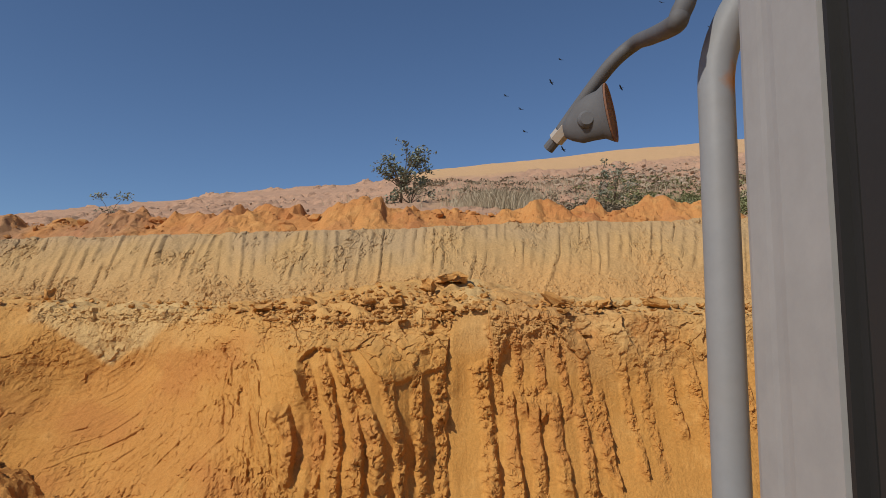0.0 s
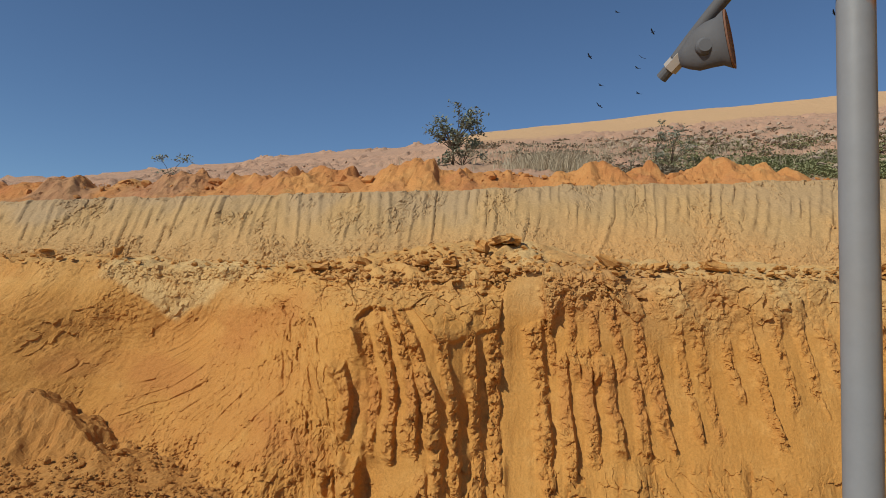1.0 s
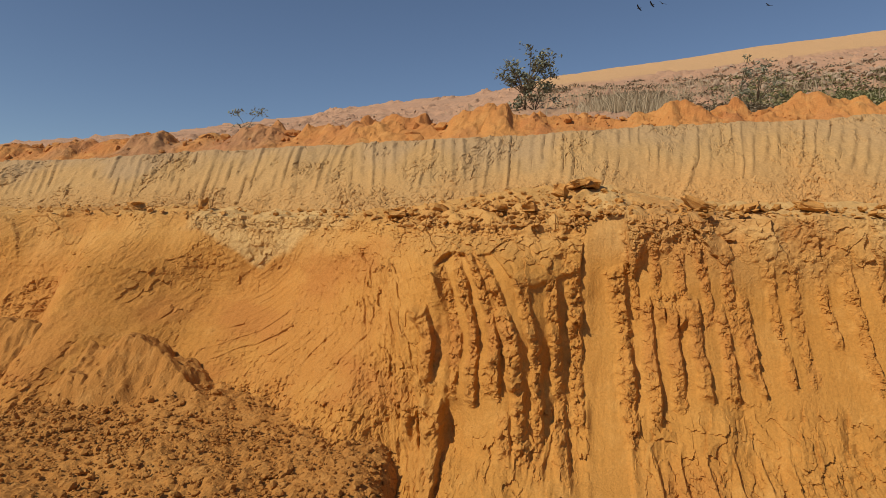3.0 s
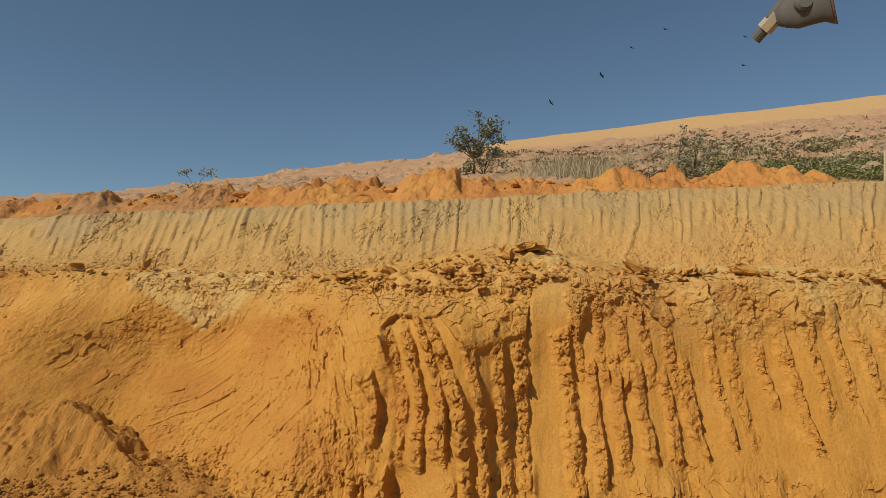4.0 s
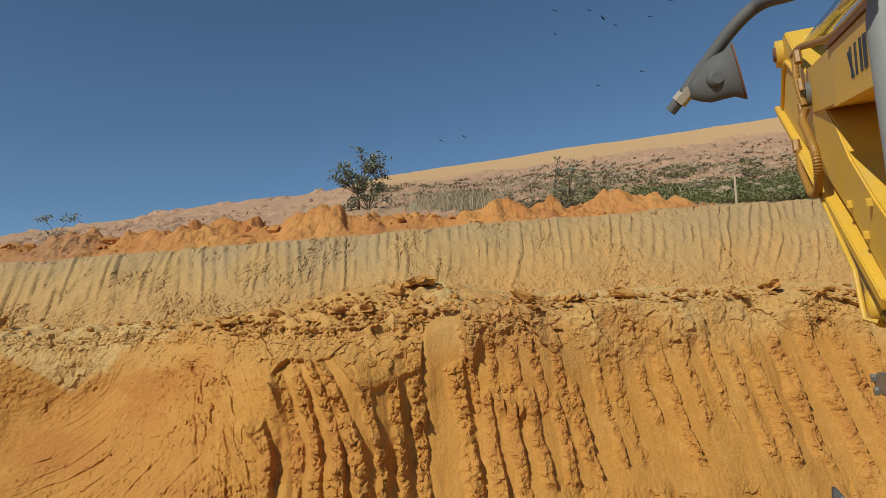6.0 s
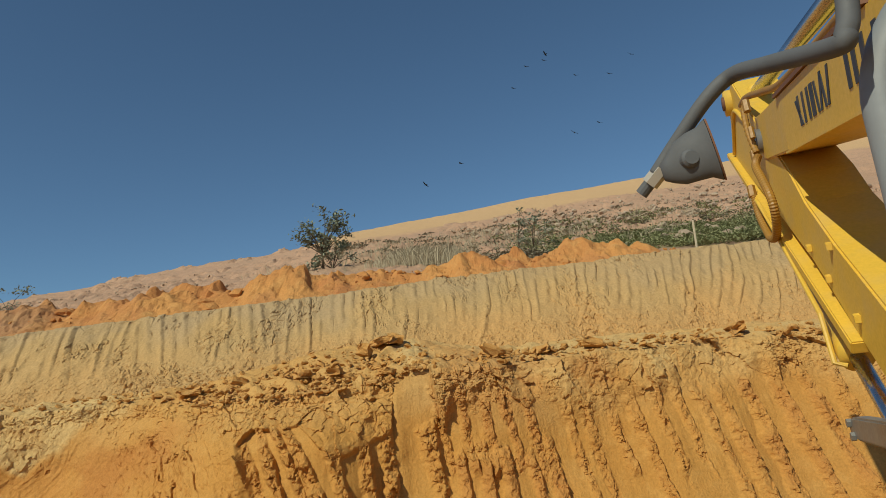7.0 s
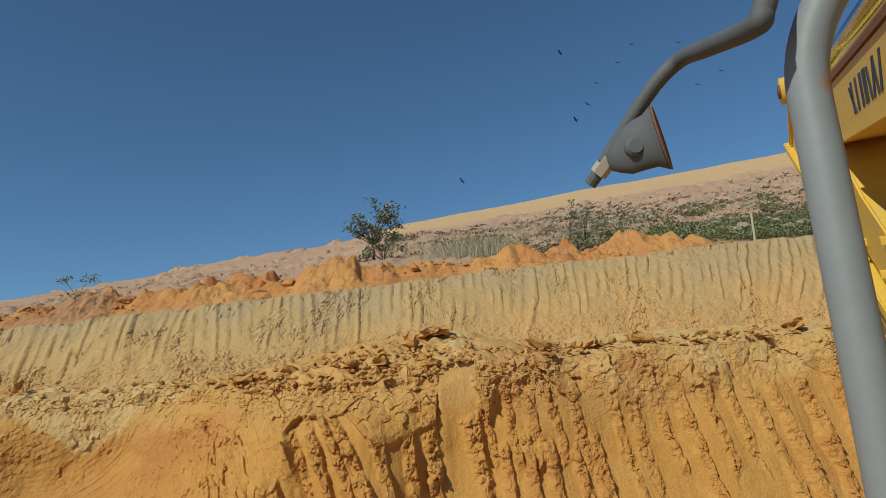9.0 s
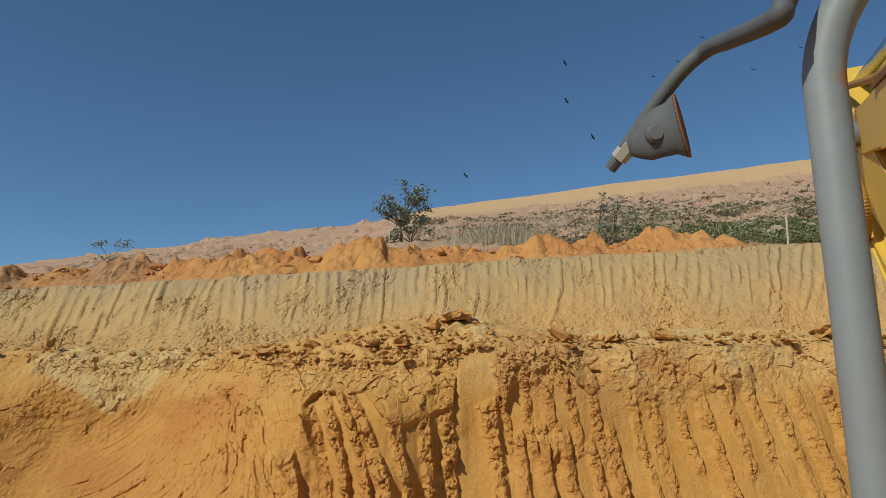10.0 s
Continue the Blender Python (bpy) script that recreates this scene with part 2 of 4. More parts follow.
def ridge(x, z, row, seed):
    """One ridge between the tracks of two bucket teeth: its height at each point, and how much of it is there (0 to 1).
    row: right edge at 1.7 m, run to the right for each metre down, bend at the head, top, bottom, width, height."""
    at, run, bend, high, low, width, tall = row
    edge = at + run * (1.7 - z) - bend * np.clip(z - 1.75, 0, None) ** 1.4 + 0.04 * value_noise(z * 2.2, z * 0 + seed * 3.3, seed) + 0.022 * value_noise(z * 9, z * 0 + seed * 1.7, seed + 1) + 0.016 * value_noise(z * 27, z * 0 + seed, seed + 5)
    wide = width * (1 + 0.7 * value_noise(z * 3.4, z * 0 + seed * 2.1, seed + 2))
    q = (x - edge) / wide
    body = step(-1.25, -0.6, q) * step(0.016, -0.014, x - edge)
    top = high + 0.12 * value_noise(x * 9, x * 0 + seed, seed + 3)
    foot = low + 0.2 * value_noise(x * 7, x * 0 + seed, seed + 4)
    body = body * step(top + 0.03, top - 0.08, z) * step(foot - 0.06, foot + 0.1, z)
    return body * tall, body


# the marked block and the wide smooth track beside it
BLOCK_RIDGES = (
    (-1.20, 0.02, 0.32, 2.66, 1.25, 0.15, 0.035), (-1.00, -0.02, 0.32, 2.86, 1.24, 0.13, 0.105), (-0.77, 0.06, 0.32, 2.9, 1.2, 0.14, 0.095),
    (-0.565, 0.12, 0.32, 2.95, 0.5, 0.14, 0.075), (-0.385, 0.10, 0.1, 2.7, 0.5, 0.12, 0.075), (-0.155, 0.09, 0.0, 2.9, 0.5, 0.13, 0.08),
    (0.06, 0.05, 0.0, 3.1, 1.0, 0.15, 0.075), (0.56, 0.05, 0.0, 2.6, 0.9, 0.17, 0.075), (-0.72, 0.1, 0.0, 1.1, 0.3, 0.12, 0.06))
# free fins left of the block, with deep shade behind them
FINS = ((-1.51, 0.12, 0.2, 2.17, 1.38, 0.17, 0.17), (-1.40, 0.07, 0.0, 1.18, 0.35, 0.22, 0.21), (-1.76, 0.2, 0.0, 1.14, 0.3, 0.16, 0.15))


def comb_rows():
    """The regular sets of marks right of the block: a faint upper set, a deep middle one, a short set of wedges below, and the far ones."""
    pick = lambda k, n: float(lattice(np.array([k]), np.array([n]), 47)[0])
    rows = []
    for k in range(5):
        rows.append((0.715 + 0.248 * k, 0.11, 0.0, 3.0, 1.86 + 0.16 * pick(k, 1), 0.11, 0.034 + 0.02 * pick(k, 2)))
        rows.append((0.80 + 0.254 * k, 0.07, 0.0, 2.2 + 0.15 * pick(k, 3), 1.0 + 0.09 * k + 0.08 * pick(k, 4), 0.13, 0.052 + 0.016 * pick(k, 5)))
    for k in range(7):
        rows.append((2.08 + 0.262 * k + 0.04 * pick(k, 6), 0.09, 0.0, 2.8, 1.3 + 0.6 * pick(k, 7), 0.12, 0.03 + 0.03 * pick(k, 8)))
    for k in range(7):
        rows.append((3.9 + 0.36 * k + 0.06 * pick(k, 9), 0.1, 0.0, 2.98, 0.9 + 0.5 * pick(k, 10), 0.15, 0.045 + 0.035 * pick(k, 11)))
    return rows


def chips(x, y, scale, seed=0):
    """Broken ground: flat three-cornered planes that meet in sharp creases, about -0.5 to 0.5."""
    u, v = x / scale, y / scale
    u, v = u + 0.55 * value_noise(u * 0.9, v * 0.9, seed + 31), v + 0.55 * value_noise(u * 0.9 + 7, v * 0.9, seed + 37)
    u = u - 0.5 * v
    ix, iy = np.floor(u), np.floor(v)
    fx, fy = u - ix, v - iy
    a, c = lattice(ix + 1, iy, seed), lattice(ix, iy + 1, seed)
    low = lattice(ix, iy, seed)
    high = lattice(ix + 1, iy + 1, seed)
    lower = low + (a - low) * fx + (c - low) * fy
    upper = high + (c - high) * (1 - fx) + (a - high) * (1 - fy)
    return np.where(fx + fy < 1, lower, upper) - 0.5


def build_face():
    gx = spaced((-60, -13, 2.5), (-13, -9.5, 0.06), (-9.5, -7.4, 0.022), (-7.4, -2.2, 0.014), (-2.2, 3.9, 0.0095), (3.9, 5.6, 0.0135), (5.6, 9, 0.03), (9, 60, 2.5))
    gs = spaced((-0.1, 0.45, 0.05), (0.45, 3.2, 0.0098))
    ledge = spaced((0.012, 0.5, 0.0135), (0.5, 2.6, 0.03))
    X, S = np.meshgrid(gx, np.concatenate([gs, 3.2 + ledge]))
    Z0 = np.minimum(S, 3.2)
    back = np.maximum(S - 3.2, 0)
    top = lip_height(X)
    d = np.clip((3.2 - Z0), 0, None)
    # three faces: the combed face, the block at its edge, the scooped bowl
    comb = 0.28 * d + 0.07 * d ** 2
    block = 0.5 * step(0.05, 0.75, d) + 0.36 * d
    bowl = 0.42 * d + 0.16 * d ** 2 - 0.3 * np.exp(-((X + 4.9) / 1.5) ** 2 - ((d - 1.1) / 0.5) ** 2)
    side = step(-1.55 - 0.05 * d, -2.75 + 0.12 * d, X + 0.15 * fbm(X, Z0, 0.5, 3, 41))
    wb = step(0.25, -0.75, X + 0.1 * fbm(X, Z0, 0.4, 3, 42))
    run = comb * (1 - wb) + block * wb
    run = run * (1 - side) + bowl * side
    run = run + 0.75 * step(-4.9, -7.3, X) * step(0.1, 1.0, d) * side
    left = step(-6.8, -7.8, X)
    run = run * (1 - left) + (0.3 * d + 0.1 * d ** 2) * left
    run = run + 0.5 * step(0.75, 0.1, Z0) * (1 - side)
    Y = lip_depth(X) - run
    # tracks cut into the face, the ridges left standing between them
    bend = 0.32 * np.clip(Z0 - 1.75, 0, None) ** 1.4 * step(-0.3, -0.55, X)
    head = np.interp(X + bend, (-1.3, -1.05, -0.6, -0.5, -0.3, 0.03, 0.1, 0.5, 0.58, 0.75, 2.0, 3.0, 5.0), (2.6, 2.76, 2.86, 2.5, 2.44, 2.54, 3.3, 3.3, 2.5, 2.82, 2.6, 2.55, 2.85))
    head = head + 0.16 * value_noise(X * 4.1, X * 0, 5) * (1 - step(0.08, 0.12, X) * step(0.54, 0.5, X))
    blur = 0.16 * step(0.55, 0.7, X)
    inside = step(-1.36, -1.28, X + bend) * step(head + 0.05 + blur, head - 0.03 - blur, Z0) * step(5.9, 5.2, X)
    ends = 0.62 + 0.3 * fbm(X, Z0, 0.5, 3, 22) + 0.25 * step(1.2, 2.6, X) + 0.1 * step(-0.2, -1.0, X)
    inside = inside * step(ends - 0.12, ends + 0.14, Z0)
    cut = 0.085 - 0.04 * step(0.0, 0.12, X) * step(0.6, 0.5, X) - 0.03 * step(0.55, 0.75, X) - 0.012 * step(1.8, 2.4, X)
    tall, body = np.zeros(X.shape), np.zeros(X.shape)
    near = (X > -2.5) & (X < 7)
    xn, zn = X[near], Z0[near]
    tn, bn = np.zeros(xn.shape), np.zeros(xn.shape)
    for i, row in enumerate(BLOCK_RIDGES + tuple(comb_rows())):
        h, m = ridge(xn, zn, row, 60 + i)
        tn, bn = np.maximum(tn, h), np.maximum(bn, m)
    tall[near], body[near] = tn, bn
    gnaw = fbm(X, Z0, 0.17, 4, 21, 0.6)
    crumb = chips(X, Z0 * 0.8, 0.075, 24)
    Y = Y + inside * cut - inside * tall * (0.86 + 0.5 * gnaw)
    Y = Y - inside * body * (1 - 0.5 * step(0.6, 0.75, X)) * (0.035 * crumb + 0.03 * facets(X + 0.03 * gnaw, Z0 * 0.8, 0.05, 26) + 0.03 * gnaw)
    fin, fin_body = np.zeros(xn.shape), np.zeros(xn.shape)
    for i, row in enumerate(FINS):
        h, m = ridge(xn, zn, row, 90 + i)
        fin, fin_body = np.maximum(fin, h), np.maximum(fin_body, m)
    Y[near] = Y[near] - fin * (0.9 + 0.5 * gnaw[near])
    for px, pz, wx, wz, deep in ((-1.38, 1.8, 0.09, 0.3, 0.06), (-1.24, 0.95, 0.13, 0.25, 0.1), (-1.62, 0.85, 0.09, 0.22, 0.1)):
        Y = Y + deep * np.exp(-(((X - px) / wx) ** 4) - ((Z0 - pz) / wz) ** 4)
    # wedges left by the lowest bites
    for k in range(6):
        edge = 0.72 + 0.243 * k + 0.16 * (0.9 - Z0) + 0.03 * value_noise(Z0 * 8, Z0 * 0 + k, 48)
        wide = 0.03 + 0.28 * np.clip(0.88 - 0.05 * (k % 2) - Z0, 0, 0.5)
        bite = step(-1, -0.1, (X - edge) / wide) * step(0.014, -0.012, X - edge) * step(0.9, 0.8, Z0)
        Y = Y - bite * 0.1 * np.clip((0.95 - Z0) / 0.3, 0, 1)
    track = inside * (1 - body)
    # broken ground: spalled planes under the lip, crumbs on the block's cap, soft lumps elsewhere
    panel = step(0.1, 0.16, X) * step(0.54, 0.48, X) * step(0.2, 0.6, Z0) * step(3.12, 3.02, Z0)
    smooth_bowl = side * step(-7.4, -6.8, X) * step(3.05, 2.85, Z0)
    slump = side * step(1.35, 0.85, Z0 + 0.4 * fbm(X, Z0, 0.7, 3, 79))
    calm = (1 - 0.93 * track) * (1 - 0.92 * panel)
    upper = step(2.0, 2.6, Z0) * (1 - 0.85 * smooth_bowl)
    grit = step(-0.05, 0.2, fbm(X, Z0, 0.6, 4, 55))
    warp_x, warp_z = X + 0.09 * fbm(X, Z0, 0.35, 3, 61), Z0 + 0.07 * fbm(X, Z0, 0.35, 3, 62)
    cap = step(-2.4, -1.5, X) * step(0.25, -0.1, X) * step(2.35, 2.7, Z0 + 0.15 * fbm(X, Z0, 0.5, 3, 63))
    planes = chips(warp_x + 0.35 * warp_z, warp_z * 0.75, 0.4, 33)
    Y = Y - calm * upper * (1 - inside) * (0.2 * planes + (1 - 0.7 * side) * (0.075 * facets(warp_x + 0.25 * warp_z, warp_z * 0.5, 0.3, 34) + 0.02 * facets(warp_x, warp_z * 0.7, 0.12, 33)) + grit * 0.018 * facets(X, Z0, 0.06, 36))
    Y = Y - calm * cap * (0.07 * chips(warp_x, warp_z, 0.2, 40) + 0.022 * facets(warp_x, warp_z, 0.12, 37) + 0.03 * chips(X, Z0, 0.06, 38))
    lumpy = step(-0.15, 0.25, fbm(X, Z0, 0.9, 3, 35))
    Y = Y - calm * (1 - smooth_bowl) * (1 - upper) * (0.09 * fbm(X, Z0, 0.5, 4, 31) + lumpy * (0.09 * chips(warp_x, warp_z * 0.6, 0.24, 39) + grit * 0.03 * facets(X, Z0, 0.08, 29)))
    lower = step(1.35, 0.95, Z0 + 0.5 * fbm(X, Z0, 0.8, 3, 32)) * (1 - side) * step(-1.5, -1.1, X)
    Y = Y - (1 - panel) * lower * (0.12 * chips(warp_x + 0.2 * Z0, warp_z * 0.5, 0.3, 27) + 0.035 * facets(warp_x, warp_z * 0.7, 0.11, 28) + 0.05 * fbm(X * 2.2, Z0 * 0.5, 0.4, 4, 30))
    Y = Y - slump * (0.09 * chips(X, Z0, 0.15, 86) + 0.04 * facets(X, Z0, 0.06, 87) + 0.06 * fbm(X, Z0 * 0.4, 0.3, 4, 88))
    Y = Y - 0.16 * fbm(X, Z0, 1.9, 3, 51)
    Y = Y - calm * (1 - 0.35 * smooth_bowl) * (0.012 * chips(X, Z0, 0.05, 56) + 0.02 * grit * facets(X, Z0 * 0.8, 0.05, 54) + 0.014 * fbm(X, Z0, 0.05, 2, 52))
    Y = Y - 0.006 * track * fbm(X, Z0 * 0.12, 0.05, 3, 57)
    # long scoop marks that curve round the bowl and down the flank
    arc = np.hypot((X + 5.35) * 0.9, Z0 - 3.2) + 0.1 * fbm(X, Z0, 0.9, 3, 73)
    sweep = side * step(-7.4, -6.8, X) * step(2.95, 2.6, Z0) * step(0.75, 1.2, Z0) * step(0.45, 0.8, arc)
    patch = step(-0.1, 0.3, fbm(X, Z0, 0.7, 3, 76)) * (0.3 + 0.7 * step(1.1, 1.6, arc)) * (0.35 + 0.65 * step(-5.3, -4.3, X))
    teeth = (arc + 0.09 * fbm(X, Z0, 0.6, 3, 74)) / 0.19
    k = np.floor(teeth)
    saw = (teeth - k) ** 1.6 * step(1.0, 0.85, teeth - k) * lattice(k, np.floor(X * 0.9 + 3 * lattice(k, k * 0, 70)), 75)
    Y = Y - sweep * patch * 0.036 * saw + sweep * (0.01 + 0.022 * patch) * fbm(arc, X * 0.1, 0.11, 4, 71, 0.65)
    Y = Y - sweep * (1 - patch) * (0.03 * facets(X, Z0 * 0.8, 0.09, 77) * step(0.0, 0.25, fbm(X, Z0, 0.5, 4, 67)) + 0.05 * fbm(X, Z0, 0.3, 4, 66))
    # a strip of slumped crumbs along the flank beside the block
    flank = np.exp(-((X + 2.15 + 0.35 * (Z0 - 1.6)) / 0.55) ** 2) * step(3.0, 2.5, Z0)
    Y = Y - flank * (0.10 * fbm(X * 1.5 + 0.5 * Z0, Z0 * 0.35, 0.25, 5, 78, 0.6) + 0.035 * facets(X + 0.3 * Z0, Z0 * 0.4, 0.09, 80))
    # the ledge behind the lip, with crumbled edge
    Z = np.where(back > 0, top, Z0 * top / 3.2)
    lift = back * 0.12 + 0.22 * step(0.2, 1.4, back) * step(-2.6, -0.4, X) * step(1.8, 0.2, X)
    crumble = chips(X, S, 0.2, 81) * 0.07 + chips(X, S, 0.08, 83) * 0.035 + 0.05 * fbm(X, S, 0.5, 4, 85)
    Z = Z + np.where(back > 0, lift + crumble * (1 + 1.2 * step(-2.8, -1.4, X) * step(1.4, 0.2, X) * step(1.3, 0.3, back)), 0)
    Y = np.where(back > 0, lip_depth(X) + back + (Y - lip_depth(X)) * step(0.22, 0.0, back), Y)
    worn = step(-3.2, -2.2, X) * step(0.35, -0.05, X + 0.1 * fbm(X, S, 0.4, 2, 84))
    Z = Z - step(0.25, 0.0, np.abs(S - 3.2)) * 0.06 - worn * step(0.75, 0.0, np.abs(S - 3.2)) * 0.13
    # tan dust near the top and a pale clay wedge in the bowl
    tan = step(2.3, 3.15, Z + 0.5 * fbm(X, Z, 0.8, 4, 91)) * 0.8 + 0.12 * (back > 0.1)
    tan = tan * (1 - 0.5 * worn)
    ragged = 0.22 * fbm(X, Z, 0.5, 4, 93)
    wedge = step(0.14, -0.1, np.abs(X + 4.72 - 0.25 * (3.0 - Z)) - 0.95 * np.clip((Z - 2.36) / 0.65, 0, 1) + ragged) * step(2.35, 2.5, Z + ragged)
    band = step(2.9, 3.02, Z + ragged * 0.5) * step(-2.9, -3.4, X + ragged) * step(-6.1, -5.6, X)
    lens = np.maximum(wedge, 0.8 * band)
    tan = np.maximum(tan * (1 - 0.5 * side), lens * side * 1.25) * (0.85 + 0.5 * fbm(X, Z, 0.35, 3, 95))
    red = 0.45 * step(0.05, 0.45, fbm(X * 0.8, Z * 1.5, 0.9, 4, 97)) + 0.22 * body * inside + side * step(2.9, 2.4, Z) * (0.17 + 0.26 * step(-0.1, 0.3, fbm(X, Z * 2.0, 0.9, 4, 98))) * (1 - lens)
    red[near] = red[near] + 0.15 * fin_body
    red = red * (1 - 0.9 * np.clip(lens * side, 0, 1)) * (1 - 0.8 * track)
    tagged(sheet("cut_face", X, Y, Z, M_FACE, (tan, red), False), "steep orange clay cut with vertical bucket tooth marks", "cut earth", kind="structure")


def bank_top(x):
    return 4.74 + 0.042 * x + 0.04 * fbm(x, x * 0, 1.3, 3, 14)


def build_bank():
    gx = spaced((-60, -14, 2.5), (-14, -9, 0.025), (-9, 7.5, 0.015), (7.5, 9.5, 0.025), (9.5, 60, 2.5))
    gv = spaced((-0.15, 0, 0.05), (0, 1, 0.0068), (1, 1.25, 0.04))
    X, V = np.meshgrid(gx, gv)
    foot_y = 9.75 + 0.55 * step(-2.0, -5.5, X) + 0.12 * fbm(X, X * 0, 1.7, 2, 6)
    foot_z = 3.3 + 0.012 * X * (X < 0)
    top_y, top_z = 11.6 + 0.1 * fbm(X, X * 0, 1.0, 3, 12), bank_top(X)
    Y = foot_y + (top_y - foot_y) * V - 0.1 * np.sin(np.clip(V, 0, 1) * math.pi)
    Z = foot_z + (top_z - foot_z) * np.minimum(V, 1)
    # leaning tooth marks: upright on the right, slanting on the left
    lean = (0.02 + 0.42 * step(-1.0, -7, X)) * (1 - V) * 1.1 + 0.7 * np.clip(0.6 - V, 0, 1) ** 2 * step(-3, 1, X)
    across = (X * 10.6 / Y + lean + 0.03 * fbm(X, Z, 0.6, 3, 20) + 0.16 * fbm(X, Z * 0.25, 0.7, 2, 22)) / 0.165
    k = np.floor(across)
    p = across - k
    q = p ** (1.2 + 0.8 * lattice(k, k * 0, 16))
    broad = (0.5 - 0.5 * np.cos(2 * math.pi * q)) * (0.45 + 0.8 * lattice(k, k * 0, 17))
    nick = 0.5 * step(0.1, 0.0, np.abs(p - 0.98)) * step(0.1, 0.3, value_noise(k * 1.9, V * 5.5, 27))
    cusp = broad - nick
    soft = step(0.2, 0.5, V + 0.45 * value_noise(k * 1.3, k * 0, 8)) * step(1.02, 0.95, V)
    alive = step(-0.2, 0.2, value_noise(k * 0.9, V * 4.5, 33) + 0.4 * fbm(X, V * 1.5, 1.6, 3, 19) + 0.12)
    ridge_rise = cusp * soft * (0.12 + 0.88 * alive) * 0.88
    pitted = step(0.0, 0.35, fbm(X, Z, 0.5, 4, 26))
    d1, d2, who = cells(X, Z, 0.2, 25)
    rel = 0.031 * ridge_rise + 0.08 * fbm(X, Z, 1.2, 4, 29) + 0.014 * fbm(X, Z, 0.09, 3, 30) + 0.022 * pitted * facets(X, Z * 0.7, 0.1, 28)
    rel = rel + step(0.5, 0.1, V) * (0.022 * facets(X, V * 2.2, 0.1, 37) * step(-0.1, 0.2, fbm(X, V * 2, 0.8, 3, 36)) + 0.012 * facets(X, V * 2.2, 0.05, 40) + 0.03 * fbm(X, V * 2, 0.3, 4, 38))
    rel = rel + 0.016 * pitted * facets(X, Z, 0.05, 32) + step(0.8, 1.0, V) * (0.04 * (who - 0.5) * step(0.02, 0.14, d2 - d1))
    Y, Z = Y - rel * 0.8, Z + rel * 0.55
    grey = step(0.55, 0.98, V + 0.5 * fbm(X, V, 0.8, 4, 39)) * (0.45 + 0.3 * step(5, -4, X))
    warm = step(0.62, 0.15, V + 0.4 * fbm(X, V, 0.9, 3, 43)) * (0.35 + 0.5 * step(-4, 3, X))
    tagged(sheet("upper_bank", X, Y, Z, M_BANK, (grey, warm), False), "tan clay bank above the ledge with combed tooth marks", "earth bank", kind="structure")


def hill_height(x, y):
    crest = 0.2462 + 0.0027 * x + 0.008 * step(-4.6, -0.5, x) + 0.0015 * fbm(x, x * 0, 6, 3, 2)
    crest = np.maximum(crest, 0.13)
    t = np.clip((y - 13) / 30, 0, 1)
    foot = np.maximum(0.172 + 0.0031 * np.minimum(x, 0), 0.125)
    e = foot + (crest - foot) * t ** 0.72
    z = 2.84 + y * e
    z = np.where(y > 43, 2.84 + 43 * crest - 0.03 * np.clip(y - 43, 0, None) ** 1.25, z)
    return np.where(y < 13.0, bank_top(np.clip(x, -40, 40)) + (z - bank_top(np.clip(x, -40, 40))) * step(11.9, 13.0, y), z)


def build_hill():
    gx = spaced((-160, -30, 6), (-30, -16, 0.4), (-16, 26, 0.09), (26, 60, 0.7), (60, 160, 6))
    gy = spaced((11.62, 24, 0.09), (24, 44, 0.16), (44, 60, 0.8), (60, 160, 8))
    X, Y = np.meshgrid(gx, gy)
    crest = 0.2462 + 0.0027 * X + 0.008 * step(-4.6, -0.5, X)
    e = (hill_height(X, Y) - 2.84) / Y
    below = crest - e + 0.006 * fbm(X, Y, 3, 4, 5)
    sandy = step(0.019, 0.013, below + 0.02 * step(-1, -5, X)) * (Y > 20)
    rub = (1 - sandy) * step(15, 17, Y)
    Z = hill_height(X, Y) + 0.22 * fbm(X, Y, 3.5, 4, 7) * step(13, 16, Y) * (1 - 0.6 * sandy) + rub * (0.17 * facets(X, Y, 0.6, 9) + 0.1 * facets(X, Y, 0.27, 10)) * step(-0.4, 0.35, fbm(X, Y, 2.5, 3, 13)) + 0.03 * fbm(X, Y, 0.3, 3, 11)
    green = step(-0.15, 0.25, fbm(X, Y, 1.7, 4, 15)) * step(26, 17, Y) * step(-3, 4, X) * 0.8
    Z = np.where(Y > 44, Z - 0.1, Z) - 0.14 * step(12.4, 11.8, Y)
    tagged(sheet("hillside", X, Y, Z, M_HILL, (sandy, green)), "rubble-strewn hillside with a smooth sandy crest", "hillside", kind="structure")


def heap_height(x, y):
    x, y = x + 0.25 * fbm(x, y, 1.1, 3, 40), y + 0.2 * fbm(x, y, 0.9, 3, 49)
    z = 0.15 * (np.minimum(y, 8.2) - 2.0) * (1 - 0.9 * step(-2.1, -1.4, x)) + 0.16 * fbm(x, y, 1.5, 4, 44)
    # spur that runs down from the flank on the far side
    out = np.clip(-4.4 - x, -2.2, 4)
    crest, line = 1.06 + 0.42 * np.clip(out, 0, 1.1) + 0.02 * np.clip(out - 1.1, 0, 3) + 0.9 * np.minimum(out, 0), 7.55 + 0.3 * np.minimum(out, 1.0)
    spur = crest - 1.25 * np.clip(line - y, 0, None) - 0.28 * np.clip(y - line, 0, None)
    gap = np.clip((z - spur) / 0.3, -1, 1)
    spur = spur + 0.28 * fbm(x, y, 0.6, 4, 78)
    z = np.maximum(z, spur) + 0.075 * (1 - np.abs(gap)) ** 2
    return z - 2.0 * step(2.6, 1.4, y)


